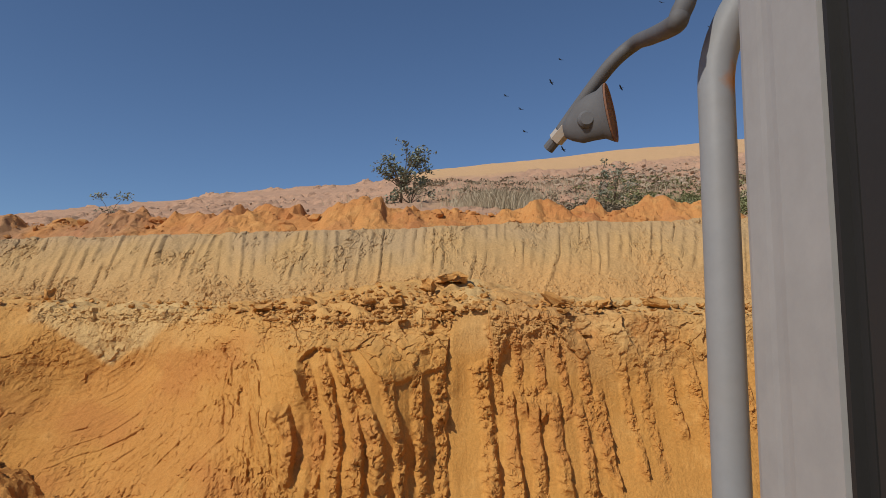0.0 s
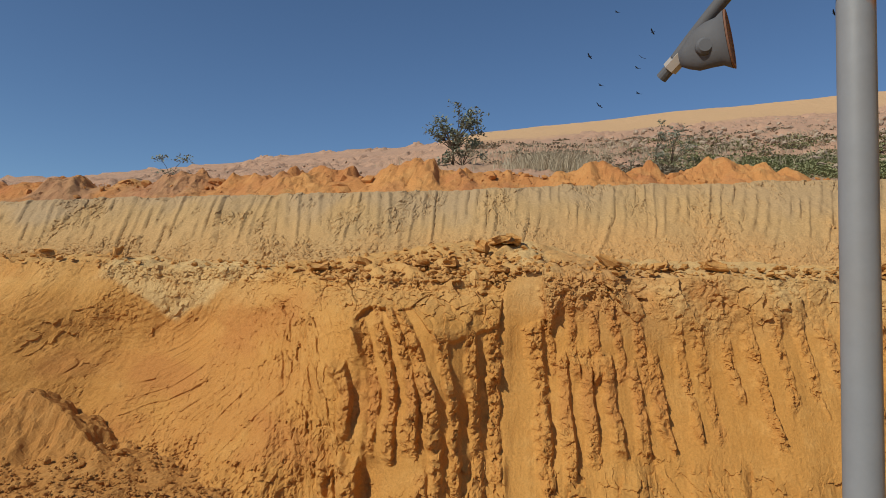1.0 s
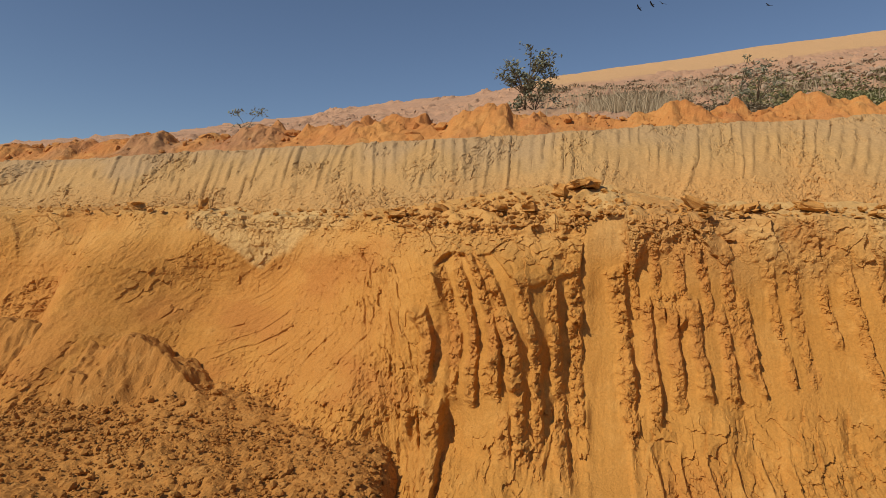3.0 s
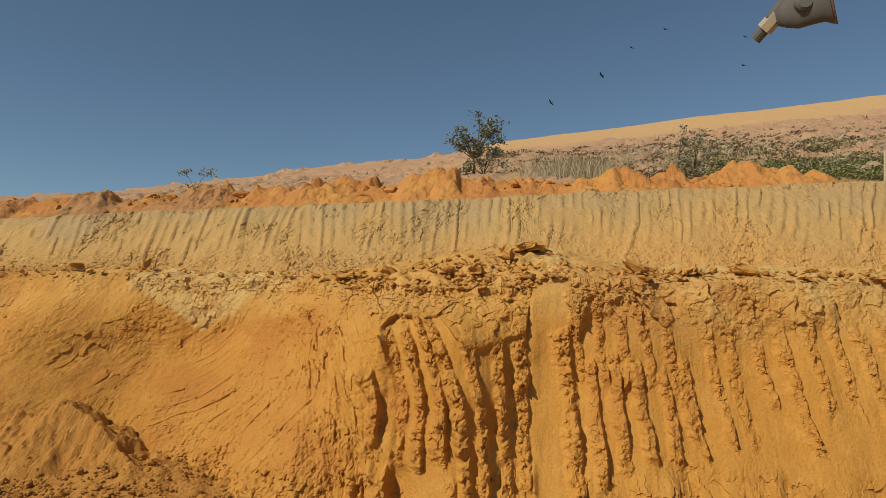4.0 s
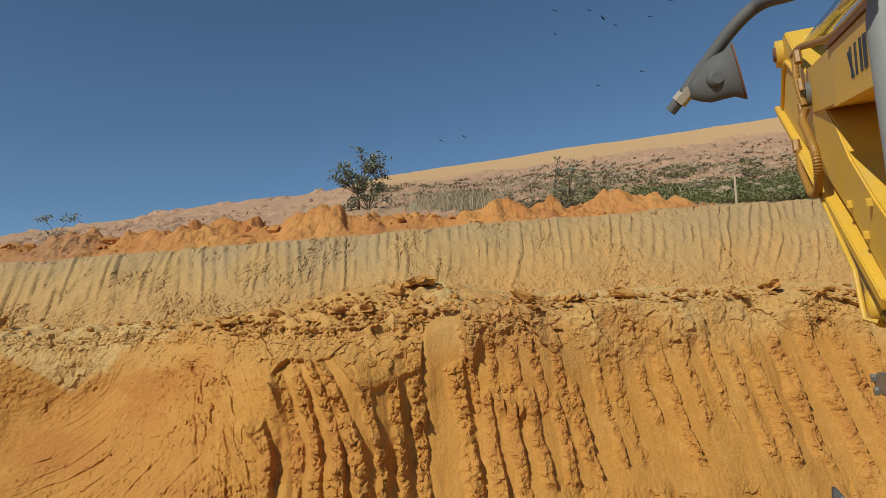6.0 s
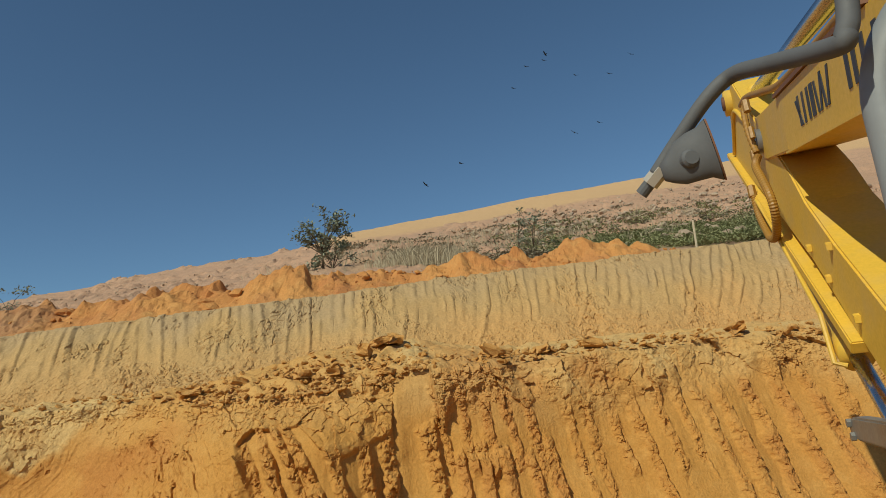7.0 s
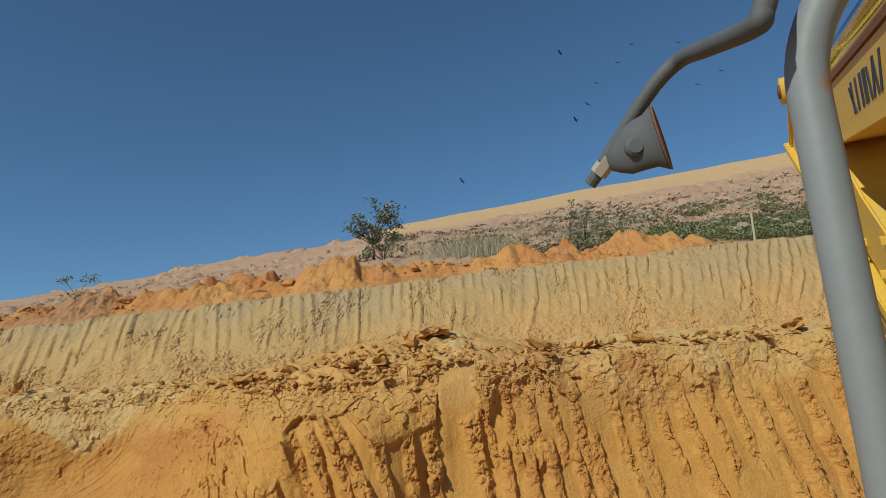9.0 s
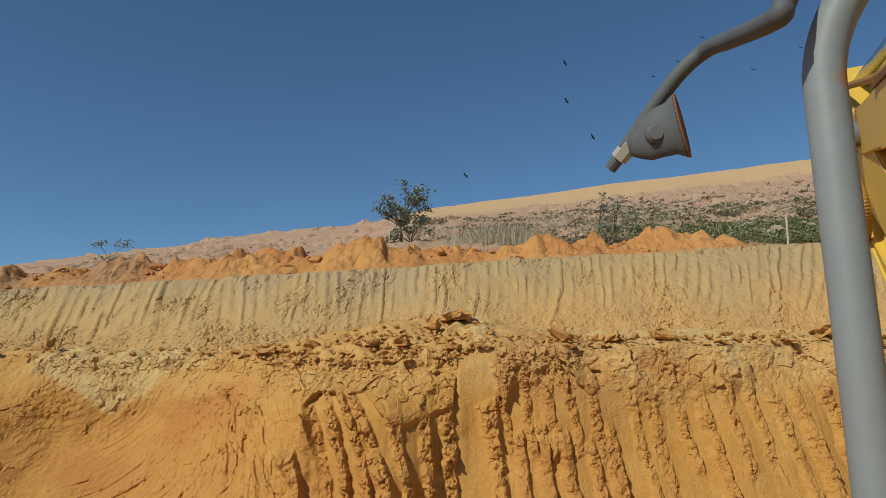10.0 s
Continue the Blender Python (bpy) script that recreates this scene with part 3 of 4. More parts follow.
def build_heap():
    gx = spaced((-12, -9, 0.09), (-9, -0.2, 0.024))
    gy = spaced((1.2, 4.0, 0.09), (4.0, 9.2, 0.024))
    X, Y = np.meshgrid(gx, gy)
    Z = heap_height(X, Y)
    coarse = 0.35 + 0.65 * step(-0.2, 0.25, fbm(X, Y, 1.0, 3, 50))
    Z = Z + coarse * (0.07 * chips(X, Y, 0.24, 45) + 0.05 * chips(X, Y, 0.11, 46)) + 0.014 * facets(X, Y, 0.05, 47) + step(0.8, 1.1, Z) * (0.1 * fbm(X * 1.5, Y * 0.7, 0.3, 4, 69) + 0.07 * chips(X, Y, 0.1, 68)) + 0.03 * fbm(X, Y, 0.2, 4, 48)
    tagged(sheet("soil_heap", X, Y, np.maximum(Z, -0.15), M_PIT, None, False), "loose heap of crumbled orange soil in the pit", "soil heap", kind="stuff")


def build_spoil():
    """Dumped orange spoil along the top of the bank, heap by heap."""
    gx = spaced((-18, 8.5, 0.03))
    gy = spaced((11.75, 15.2, 0.04))
    X, Y = np.meshgrid(gx, gy)
    base = hill_height(X, Y) - 0.1
    h = 0.36 * np.exp(-((Y - 12.9) / 0.85) ** 2) * (1 + 0.8 * fbm(X, X * 0, 1.5, 2, 59)) * step(7.4, 5.5, X)
    for cx, cy, r, a in ((-15, 13.4, 0.9, .34), (-12.6, 13.2, 0.8, .3), (-9.7, 13.2, 0.65, .36), (-8.6, 13.0, 0.6, .34), (-7.6, 13.4, 0.5, .28), (-6.2, 13.3, 0.85, .44), (-5.4, 13.2, 0.5, .3), (-4.0, 13.3, 0.6, .42), (-3.3, 13.1, 0.5, .36), (-2.0, 13.2, 0.6, .36), (-1.4, 13.0, 0.5, .36), (-0.3, 13.1, 0.5, .42), (0.45, 13.0, 0.45, .36), (1.9, 13.1, 0.55, .36), (2.7, 13.1, 0.45, .4), (4.2, 13.2, 0.95, .5), (5.2, 13.1, 0.8, .38), (6.1, 13.0, 0.6, .22)):
        a *= 1.1
        q = np.hypot((X - cx) / 1.7 + 0.4 * fbm(X, Y, 0.9, 3, 55), Y - cy) / r
        h = np.maximum(h, a * np.exp(-1.3 * q ** 1.6))
    h = h * (0.82 + 0.24 * step(-6.5, -4.5, X) * step(3.6, 2.4, X)) * (0.75 + 0.6 * step(-0.25, 0.3, fbm(X, Y * 0.3, 0.8, 3, 62)))
    rough = np.clip(h * 2.6, 0, 1)
    Z = base + h + rough * (0.13 * fbm(X, Y * 0.6, 1.3, 5, 56, 0.52) + 0.2 * chips(X + 0.2 * fbm(X, Y, 0.3, 2, 60), Y, 0.3, 57) + 0.08 * chips(X, Y, 0.14, 58) + 0.025 * facets(X, Y, 0.15, 66) + 0.05 * chips(X, Y, 0.07, 67))
    Z = np.where(h < 0.03, base - 0.1, Z)
    drab = 0.5 * np.exp(-((X + 6.6) / 0.9) ** 4 - ((Y - 12.6) / 0.7) ** 2) + 0.5 * step(0.15, 0.4, fbm(X, Y, 1.4, 4, 64)) * step(-3, -6, X)
    tagged(sheet("spoil_ridge", X, Y, Z, M_RED, (drab, 0.3 * step(0.1, 0.4, fbm(X, Y, 0.7, 4, 65))), False), "row of freshly dumped red-orange spoil heaps", "soil heap", kind="stuff")


def rocks(name, places, mat, label, category, seed, flat=0.7):
    """Many clods as one mesh, built in small batches."""
    rng = random.Random(seed)
    vs, fs = [], []
    proto = bmesh.new()
    bmesh.ops.create_icosphere(proto, subdivisions=1, radius=0.5)
    pv, pf = [v.co.copy() for v in proto.verts], [[v.index for v in f.verts] for f in proto.faces]
    proto.free()
    for (x, y, z), size in places:
        turn = Euler((rng.uniform(-.5, .5), rng.uniform(-.5, .5), rng.uniform(0, 6.3))).to_matrix()
        k = Vector((size * rng.uniform(.8, 1.4), size * rng.uniform(.6, 1), size * flat * rng.uniform(.7, 1.1)))
        o = len(vs)
        for v in pv:
            c = Vector((v.x * k.x, v.y * k.y, v.z * k.z)) + Vector((rng.uniform(-1, 1), rng.uniform(-1, 1), rng.uniform(-1, 1))) * size * 0.12
            c = turn @ c
            vs.append((c.x + x, c.y + y, c.z + z))
        fs += [[i + o for i in f] for f in pf]
    me = bpy.data.meshes.new(name)
    me.from_pydata(vs, [], fs)
    me.materials.append(mat)
    return tagged(new(name, me), label, category, kind="stuff")


build_ground()
build_face()
build_bank()
build_hill()
build_heap()
build_spoil()


# ---- loose soil and stones ----
def ledge_z(x, y):
    back = y - float(lip_depth(np.array([x]))[0])
    return float(lip_height(np.array([x]))[0]) + 0.12 * max(back, 0) + 0.22 * float(step(0.2, 1.4, back) * step(-2.6, -0.4, x) * step(1.8, 0.2, x)) + 0.02 - 0.13 * float(step(-3.2, -2.2, x) * step(0.35, -0.05, x) * step(0.75, 0.0, back)) - 0.04 * float(step(0.25, 0.0, back))


def build_debris():
    rng = random.Random(5)
    places = []
    for _ in range(2200):
        x = rng.choice((rng.gauss(-0.6, 1.0), rng.uniform(-9, 7)))
        y = float(lip_depth(np.array([x]))[0]) + abs(rng.gauss(0.0, 0.55)) - 0.02
        size = 0.02 + 0.1 * rng.random() ** 4
        places.append(((x, y, ledge_z(x, y) + size * 0.15), size))
    rocks("ledge_crumbs", places, M_CRUMB, "crumbled clay lumps scattered on the ledge", "soil lumps", 6, 0.6)
    places = []
    for _ in range(460):
        x = rng.uniform(-2.5, 7)
        y = float(lip_depth(np.array([x]))[0]) + abs(rng.gauss(0.0, 0.22)) + 0.06
        size = 0.04 + 0.13 * rng.random() ** 3
        places.append(((x, y, ledge_z(x, y) - 0.03 * (y < float(lip_depth(np.array([x]))[0]) + 0.2)), size))
    rocks("lip_flakes", places, M_CRUMB, "flat flakes of dried clay along the broken lip", "soil lumps", 16, 0.17)
    places = []
    for _ in range(12000):
        x, y = rng.uniform(-9.5, -1.2), rng.uniform(3.6, 8.2)
        size = 0.014 + 0.03 * rng.random() + 0.08 * rng.random() ** 9
        z = float(heap_height(np.array([x]), np.array([y]))[0])
        if z < rng.uniform(0.75, 1.05):
            places.append(((x, y, z + 0.02), size))
    rocks("heap_clods", places, M_PIT, "orange clods lying on the loose soil heap", "soil lumps", 7, 0.8)
    places = []
    for _ in range(700):
        x, y = rng.uniform(-14, 6.3), rng.gauss(12.85, 0.24)
        size = 0.03 + 0.28 * rng.random() ** 8
        places.append(((x, max(y, 12.2), float(hill_height(np.array([x]), np.array([y]))[0]) + 0.18 * math.exp(-((y - 13.0) / 0.6) ** 2)), size))
    rocks("spoil_clods", places, M_RED, "red-orange clods lying on the spoil heaps", "soil lumps", 18, 0.8)
    places = []
    for _ in range(3600):
        x, y = rng.uniform(-14, 26), rng.uniform(16.5, 37)
        if fbm(np.array([x]), np.array([y]), 3.0, 3, 63)[0] < -0.02 or y > 33 - 0.1 * abs(x) or (x < rng.uniform(1, 5) and rng.random() < 0.7):
            continue
        size = (0.07 + 0.3 * rng.random() ** 4) * (0.45 + 0.55 * float(step(1, 5, x)))
        places.append(((x, y, float(hill_height(np.array([x]), np.array([y]))[0]) + 0.12), size))
    for _ in range(900):
        y = rng.uniform(25, 36)
        x = y * rng.uniform(0.2, 0.62)
        size = 0.05 + 0.3 * rng.random() ** 5
        places.append(((x, y, float(hill_height(np.array([x]), np.array([y]))[0]) + 0.12), size))
    rocks("hill_rubble", places, M_STONE, "grey and pale stones strewn over the hillside", "rubble", 8, 0.7)


def build_slabs():
    """The larger clods that lie on the ledge, each on its own."""
    for x, y, size, flat in ((0.02, 9.05, 0.42, 0.3), (0.22, 9.1, 0.36, 0.4), (-0.95, 8.35, 0.3, 0.38), (-0.55, 8.2, 0.26, 0.4), (-5.9, 10.1, 0.24, 0.8), (-2.4, 8.95, 0.3, 0.45), (-1.75, 8.75, 0.22, 0.5), (0.05, 7.95, 0.26, 0.4), (1.35, 8.1, 0.36, 0.35), (2.5, 7.95, 0.3, 0.4), (1.9, 8.0, 0.26, 0.35), (4.4, 8.1, 0.34, 0.4), (-7.2, 10.2, 0.34, 0.4), (-0.2, 8.6, 0.26, 0.6)):
        rng = random.Random(int(x * 1000))
        bm = bmesh.new()
        bmesh.ops.create_cube(bm, size=1)
        bmesh.ops.subdivide_edges(bm, edges=bm.edges[:], cuts=5, use_grid_fill=True)
        for v in bm.verts:
            w = v.co + Vector((x * 9, y, 0))
            v.co *= 0.86 + 0.3 * v.co.normalized().dot(Vector((0.3, 0.2, 0.1)))
            v.co += noise.noise_vector(w * 1.6) * 0.26 + noise.noise_vector(w * 5) * 0.08
        bmesh.ops.scale(bm, vec=(size * 0.95, size * 0.65, size * flat * 0.85), verts=bm.verts[:])
        ob = part("soil_clod", bm, M_CRUMB)
        ob.matrix_basis = pose(x, y, ledge_z(x, y) + size * flat * 0.4, rng.uniform(-14, 14), rng.uniform(-16, 6), rng.uniform(0, 360))
        tagged(ob, "broken slab of dry tan clay lying on the ledge", "soil clod", "clods on the ledge")


build_debris()
build_slabs()


# ---- plants ----
def tube_mesh(bm, points, radii, sides=8):
    """A round tube through points, with its own radius at each."""
    rings = []
    pts = [Vector(p) for p in points]
    side = None
    for i, p in enumerate(pts):
        d = (pts[min(i + 1, len(pts) - 1)] - pts[max(i - 1, 0)]).normalized()
        if side is None:
            side = d.orthogonal().normalized()
        side = (side - d * side.dot(d)).normalized()
        up = d.cross(side)
        rings.append([bm.verts.new(p + (side * math.cos(a) + up * math.sin(a)) * radii[i]) for a in (2 * math.pi * k / sides for k in range(sides))])
    for a, b in zip(rings, rings[1:]):
        for k in range(sides):
            bm.faces.new((a[k], a[(k + 1) % sides], b[(k + 1) % sides], b[k]))
    bm.faces.new(rings[0][::-1])
    bm.faces.new(rings[-1])


def leaf(bm, at, size, rng, droop=0.0):
    """A pointed leaf folded a little along its middle."""
    turn = Euler((rng.uniform(-.9, .9) + droop, rng.uniform(-.9, .9), rng.uniform(0, 6.3))).to_matrix()
    v = [bm.verts.new(Vector(at) + turn @ Vector(c) * size) for c in ((0, 0, 0), (0.24, 0.45, 0.07), (0, 1, 0), (-0.24, 0.45, 0.07))]
    bm.faces.new((v[0], v[1], v[2]))
    bm.faces.new((v[0], v[2], v[3]))


def tree(x, y, height, spread, limbs, leaves, seed, label, leaf_size, crown_low=0.3, name="tree", stem=1.0):
    rng = random.Random(seed)
    z = float(hill_height(np.array([x]), np.array([y]))[0]) - 0.08
    root = tagged(new(name), label, "tree" if name == "tree" else "bush")
    root.matrix_basis = pose(x, y, z)
    wood, crown = bmesh.new(), bmesh.new()
    fork = Vector((rng.uniform(-.05, .05), 0, height * crown_low))
    tube_mesh(wood, [(0, 0, -0.1), fork * 0.5, fork], [k * height * stem for k in (0.022, 0.018, 0.014)])
    tips = []
    for _ in range(limbs):
        a, r = rng.uniform(0, 6.3), spread * rng.uniform(.35, 1)
        end = Vector((math.cos(a) * r, math.sin(a) * r, height * (crown_low + (1 - crown_low) * rng.uniform(0.25, 1) * math.sqrt(1 - 0.6 * (r / spread) ** 2))))
        mid = fork.lerp(end, 0.5) + Vector((rng.uniform(-.1, .1), rng.uniform(-.1, .1), 0.08)) * spread
        tube_mesh(wood, [fork, mid, end], [0.009 * height, 0.006 * height, 0.003 * height], 5)
        tips += [end, mid.lerp(end, 0.7), end + Vector((rng.uniform(-.2, .2), rng.uniform(-.2, .2), rng.uniform(-.15, .1))) * spread]
    for _ in range(leaves):
        c = rng.choice(tips)
        leaf(crown, c + Vector((rng.gauss(0, .12), rng.gauss(0, .12), rng.gauss(0, .08))) * spread, leaf_size * rng.uniform(.6, 1.2), rng, 0.4)
    part("trunk", wood, M_BARK, root)
    part("crown", crown, M_LEAF, root)


def sapling(x, y):
    """A thin forked stem with a sparse tuft at each tip."""
    rng = random.Random(4)
    z = float(hill_height(np.array([x]), np.array([y]))[0]) - 0.08
    root = tagged(new("sapling"), "thin forked sapling with sparse tufts of leaves", "tree")
    root.matrix_basis = pose(x, y, z)
    wood, crown = bmesh.new(), bmesh.new()
    high = 6.5 - z
    tube_mesh(wood, [(0, 0, -0.1), (0.02, 0, high * 0.45)], [0.014, 0.01], 6)
    for dx, up, wide, count in ((-0.3, 1.0, 0.13, 60), (0.32, 1.0, 0.13, 60), (-0.1, 0.45, 0.16, 44), (0.1, 0.5, 0.1, 20)):
        tip = Vector((dx, rng.uniform(-.1, .1), high * up))
        tube_mesh(wood, [(0.02, 0, high * 0.3), (dx * 0.5, 0, high * up * 0.72), tip], [0.008, 0.006, 0.003], 5)
        for _ in range(count):
            leaf(crown, tip + Vector((rng.gauss(0, wide), rng.gauss(0, wide), rng.gauss(0, 0.05))), 0.1 * rng.uniform(.6, 1.2), rng, 0.4)
    part("trunk", wood, M_BARK, root)
    part("crown", crown, M_LEAF, root)


def tuft(name, mat, spots, blades, height, seed, label, category):
    """Grass as thin bent blades in clumps."""
    rng = random.Random(seed)
    vs, fs = [], []
    for x, y, k in spots:
        z = float(hill_height(np.array([x]), np.array([y]))[0]) - 0.03
        for _ in range(blades):
            a, lean, h = rng.uniform(0, 6.3), rng.uniform(.05, .85), height * k * rng.uniform(.5, 1.15)
            bx, by = x + rng.gauss(0, .26), y + rng.gauss(0, .26)
            w = 0.006 + 0.005 * rng.random()
            dx, dy = math.cos(a) * lean * h, math.sin(a) * lean * h
            o = len(vs)
            vs += [(bx - w, by, z), (bx + w, by, z), (bx + dx * .4 + w * .7, by + dy * .4, z + h * .6), (bx + dx * .4 - w * .7, by + dy * .4, z + h * .6), (bx + dx, by + dy, z + h)]
            fs += [(o, o + 1, o + 2, o + 3), (o + 3, o + 2, o + 4)]
    me = bpy.data.meshes.new(name)
    me.from_pydata(vs, [], fs)
    me.materials.append(mat)
    return tagged(new(name, me), label, category, kind="stuff")


def creepers(name, mat, spots, leaves, size, seed, label):
    """Low leafy cover in clumps."""
    rng = random.Random(seed)
    vs, fs = [], []
    for x, y, r in spots:
        z = float(hill_height(np.array([x]), np.array([y]))[0])
        for _ in range(leaves):
            a, q = rng.uniform(0, 6.3), r * rng.random() ** 0.6
            h = 0.45 * r * (1 - (q / r) ** 2) * rng.uniform(.2, 1)
            turn = Euler((rng.uniform(-.9, .9), rng.uniform(-.9, .9), rng.uniform(0, 6.3))).to_matrix()
            s = size * rng.uniform(.6, 1.3)
            o = len(vs)
            for c in ((0, 0, 0), (0.4, 0.5, 0.1), (0, 1, 0), (-0.4, 0.5, 0.1)):
                d = turn @ Vector(c) * s
                vs.append((x + math.cos(a) * q * 1.3 + d.x, y + math.sin(a) * q + d.y, z + h + d.z))
            fs += [(o, o + 1, o + 2), (o, o + 2, o + 3)]
    me = bpy.data.meshes.new(name)
    me.from_pydata(vs, [], fs)
    me.materials.append(mat)
    return tagged(new(name, me), label, "undergrowth", kind="stuff")


def build_plants():
    rng = random.Random(12)
    tree(-1.2, 18.0, 1.88, 0.72, 26, 1150, 3, "small dark-leaved tree standing behind the spoil heaps", 0.115, 0.34)
    tree(-0.95, 17.8, 1.05, 0.65, 14, 520, 9, "low leafy bush beside the small tree", 0.12, 0.2, "bush")
    sapling(-9.1, 18.0)
    tree(4.7, 18.6, 1.2, 0.8, 12, 520, 5, "grey-green shrub on the slope", 0.09, 0.1, "shrub")
    tree(4.35, 18.9, 1.5, 0.3, 5, 110, 15, "thin upright shrub with small leaves", 0.1, 0.4, "shrub")
    spots = []
    for _ in range(60):
        y, u = rng.uniform(16.2, 18.4), max(-1.8, min(1.8, rng.gauss(0, 0.8)))
        spots.append((y * (0.083 + 0.034 * u), y, (1.15 - 0.28 * abs(u)) * rng.uniform(.75, 1.15)))
    tuft("dry_grass", M_DRY, spots, 100, 0.44, 21, "tall clumps of dry straw-coloured grass", "dry grass")
    spots = [(rng.uniform(-3, 14), rng.uniform(17, 30), rng.uniform(.4, .9)) for _ in range(90)]
    tuft("scattered_grass", M_DRY, spots, 26, 0.5, 22, "scattered tufts of dry grass on the hillside", "dry grass")
    spots = [(rng.uniform(4.5, 14), rng.uniform(15.2, 21.5), rng.uniform(.3, .6)) for _ in range(330)]
    creepers("green_creeper", M_CREEPER, spots, 320, 0.05, 23, "low green creeping plants along the foot of the hill")
    spots = [(rng.uniform(3, 6), rng.uniform(15.0, 17.5), rng.uniform(.3, .6)) for _ in range(40)]
    creepers("grey_scrub", M_SCRUB, spots, 240, 0.06, 24, "grey-brown dry scrub behind the spoil heaps")
    spots = [(rng.uniform(-2, 16), rng.uniform(18, 33), rng.uniform(.2, .55)) for _ in range(130)]
    creepers("slope_scrub", M_SCRUB, spots, 120, 0.08, 25, "patches of dry scrub on the slope")
    spots = [(rng.uniform(5, 20), rng.uniform(18, 30), rng.uniform(.2, .6)) for _ in range(170)]
    creepers("slope_weeds", M_CREEPER, spots, 120, 0.08, 26, "patches of green weeds on the slope")


build_plants()


def build_stake():
    bm = bmesh.new()
    bmesh.ops.create_cube(bm, size=1, matrix=Matrix.Diagonal((0.036, 0.03, 0.9, 1)))
    bmesh.ops.bevel(bm, geom=bm.edges[:], offset=0.006, segments=1, affect="EDGES")
    ob = tagged(part("survey_stake", bm, M_WOOD), "pale wooden survey stake standing at the bank edge", "stake")
    ob.matrix_basis = pose(6.45, 12.6, 5.28, 0, 2, 0)


build_stake()


# ---- the excavator round the camera ----
HEADING = 25.0
excavator = tagged(new("excavator"), "yellow excavator with grey cab rails and a folded arm", "excavator")
excavator.matrix_basis = pose(0, 0, 0)


def box(bm, lo, hi, bevel=0.0):
    m = Matrix.Translation([(a + b) / 2 for a, b in zip(lo, hi)]) @ Matrix.Diagonal([b - a for a, b in zip(lo, hi)] + [1])
    made = bmesh.ops.create_cube(bm, size=1, matrix=m)["verts"]
    if bevel:
        edges = list({e for v in made for e in v.link_edges})
        bmesh.ops.bevel(bm, geom=edges, offset=bevel, segments=2, affect="EDGES")


def curve_points(points, per=8):
    """A smooth line through points."""
    pts = [Vector(p) for p in points]
    out = []
    for i in range(len(pts) - 1):
        a, b, c, d = pts[max(i - 1, 0)], pts[i], pts[i + 1], pts[min(i + 2, len(pts) - 1)]
        for k in range(per):
            t = k / per
            out.append(0.5 * ((2 * b) + (c - a) * t + (2 * a - 5 * b + 4 * c - d) * t * t + (3 * b - a - 3 * c + d) * t ** 3))
    return out + [pts[-1]]


def prism(bm, outline, u0, u1, bevel=0.0):
    """A plate cut along a (v, z) outline, from u0 to u1."""
    a = [bm.verts.new((u0, v, z)) for v, z in outline]
    b = [bm.verts.new((u1, v, z)) for v, z in outline]
    n = len(outline)
    faces = [bm.faces.new(a), bm.faces.new(b[::-1])]
    for k in range(n):
        faces.append(bm.faces.new((a[k], b[k], b[(k + 1) % n], a[(k + 1) % n])))
    bmesh.ops.recalc_face_normals(bm, faces=faces)
    if bevel:
        bmesh.ops.bevel(bm, geom=list({e for f in faces for e in f.edges}), offset=bevel, segments=2, affect="EDGES")


def rod(bm, a, b, r, sides=20):
    tube_mesh(bm, [a, b], [r, r], sides)


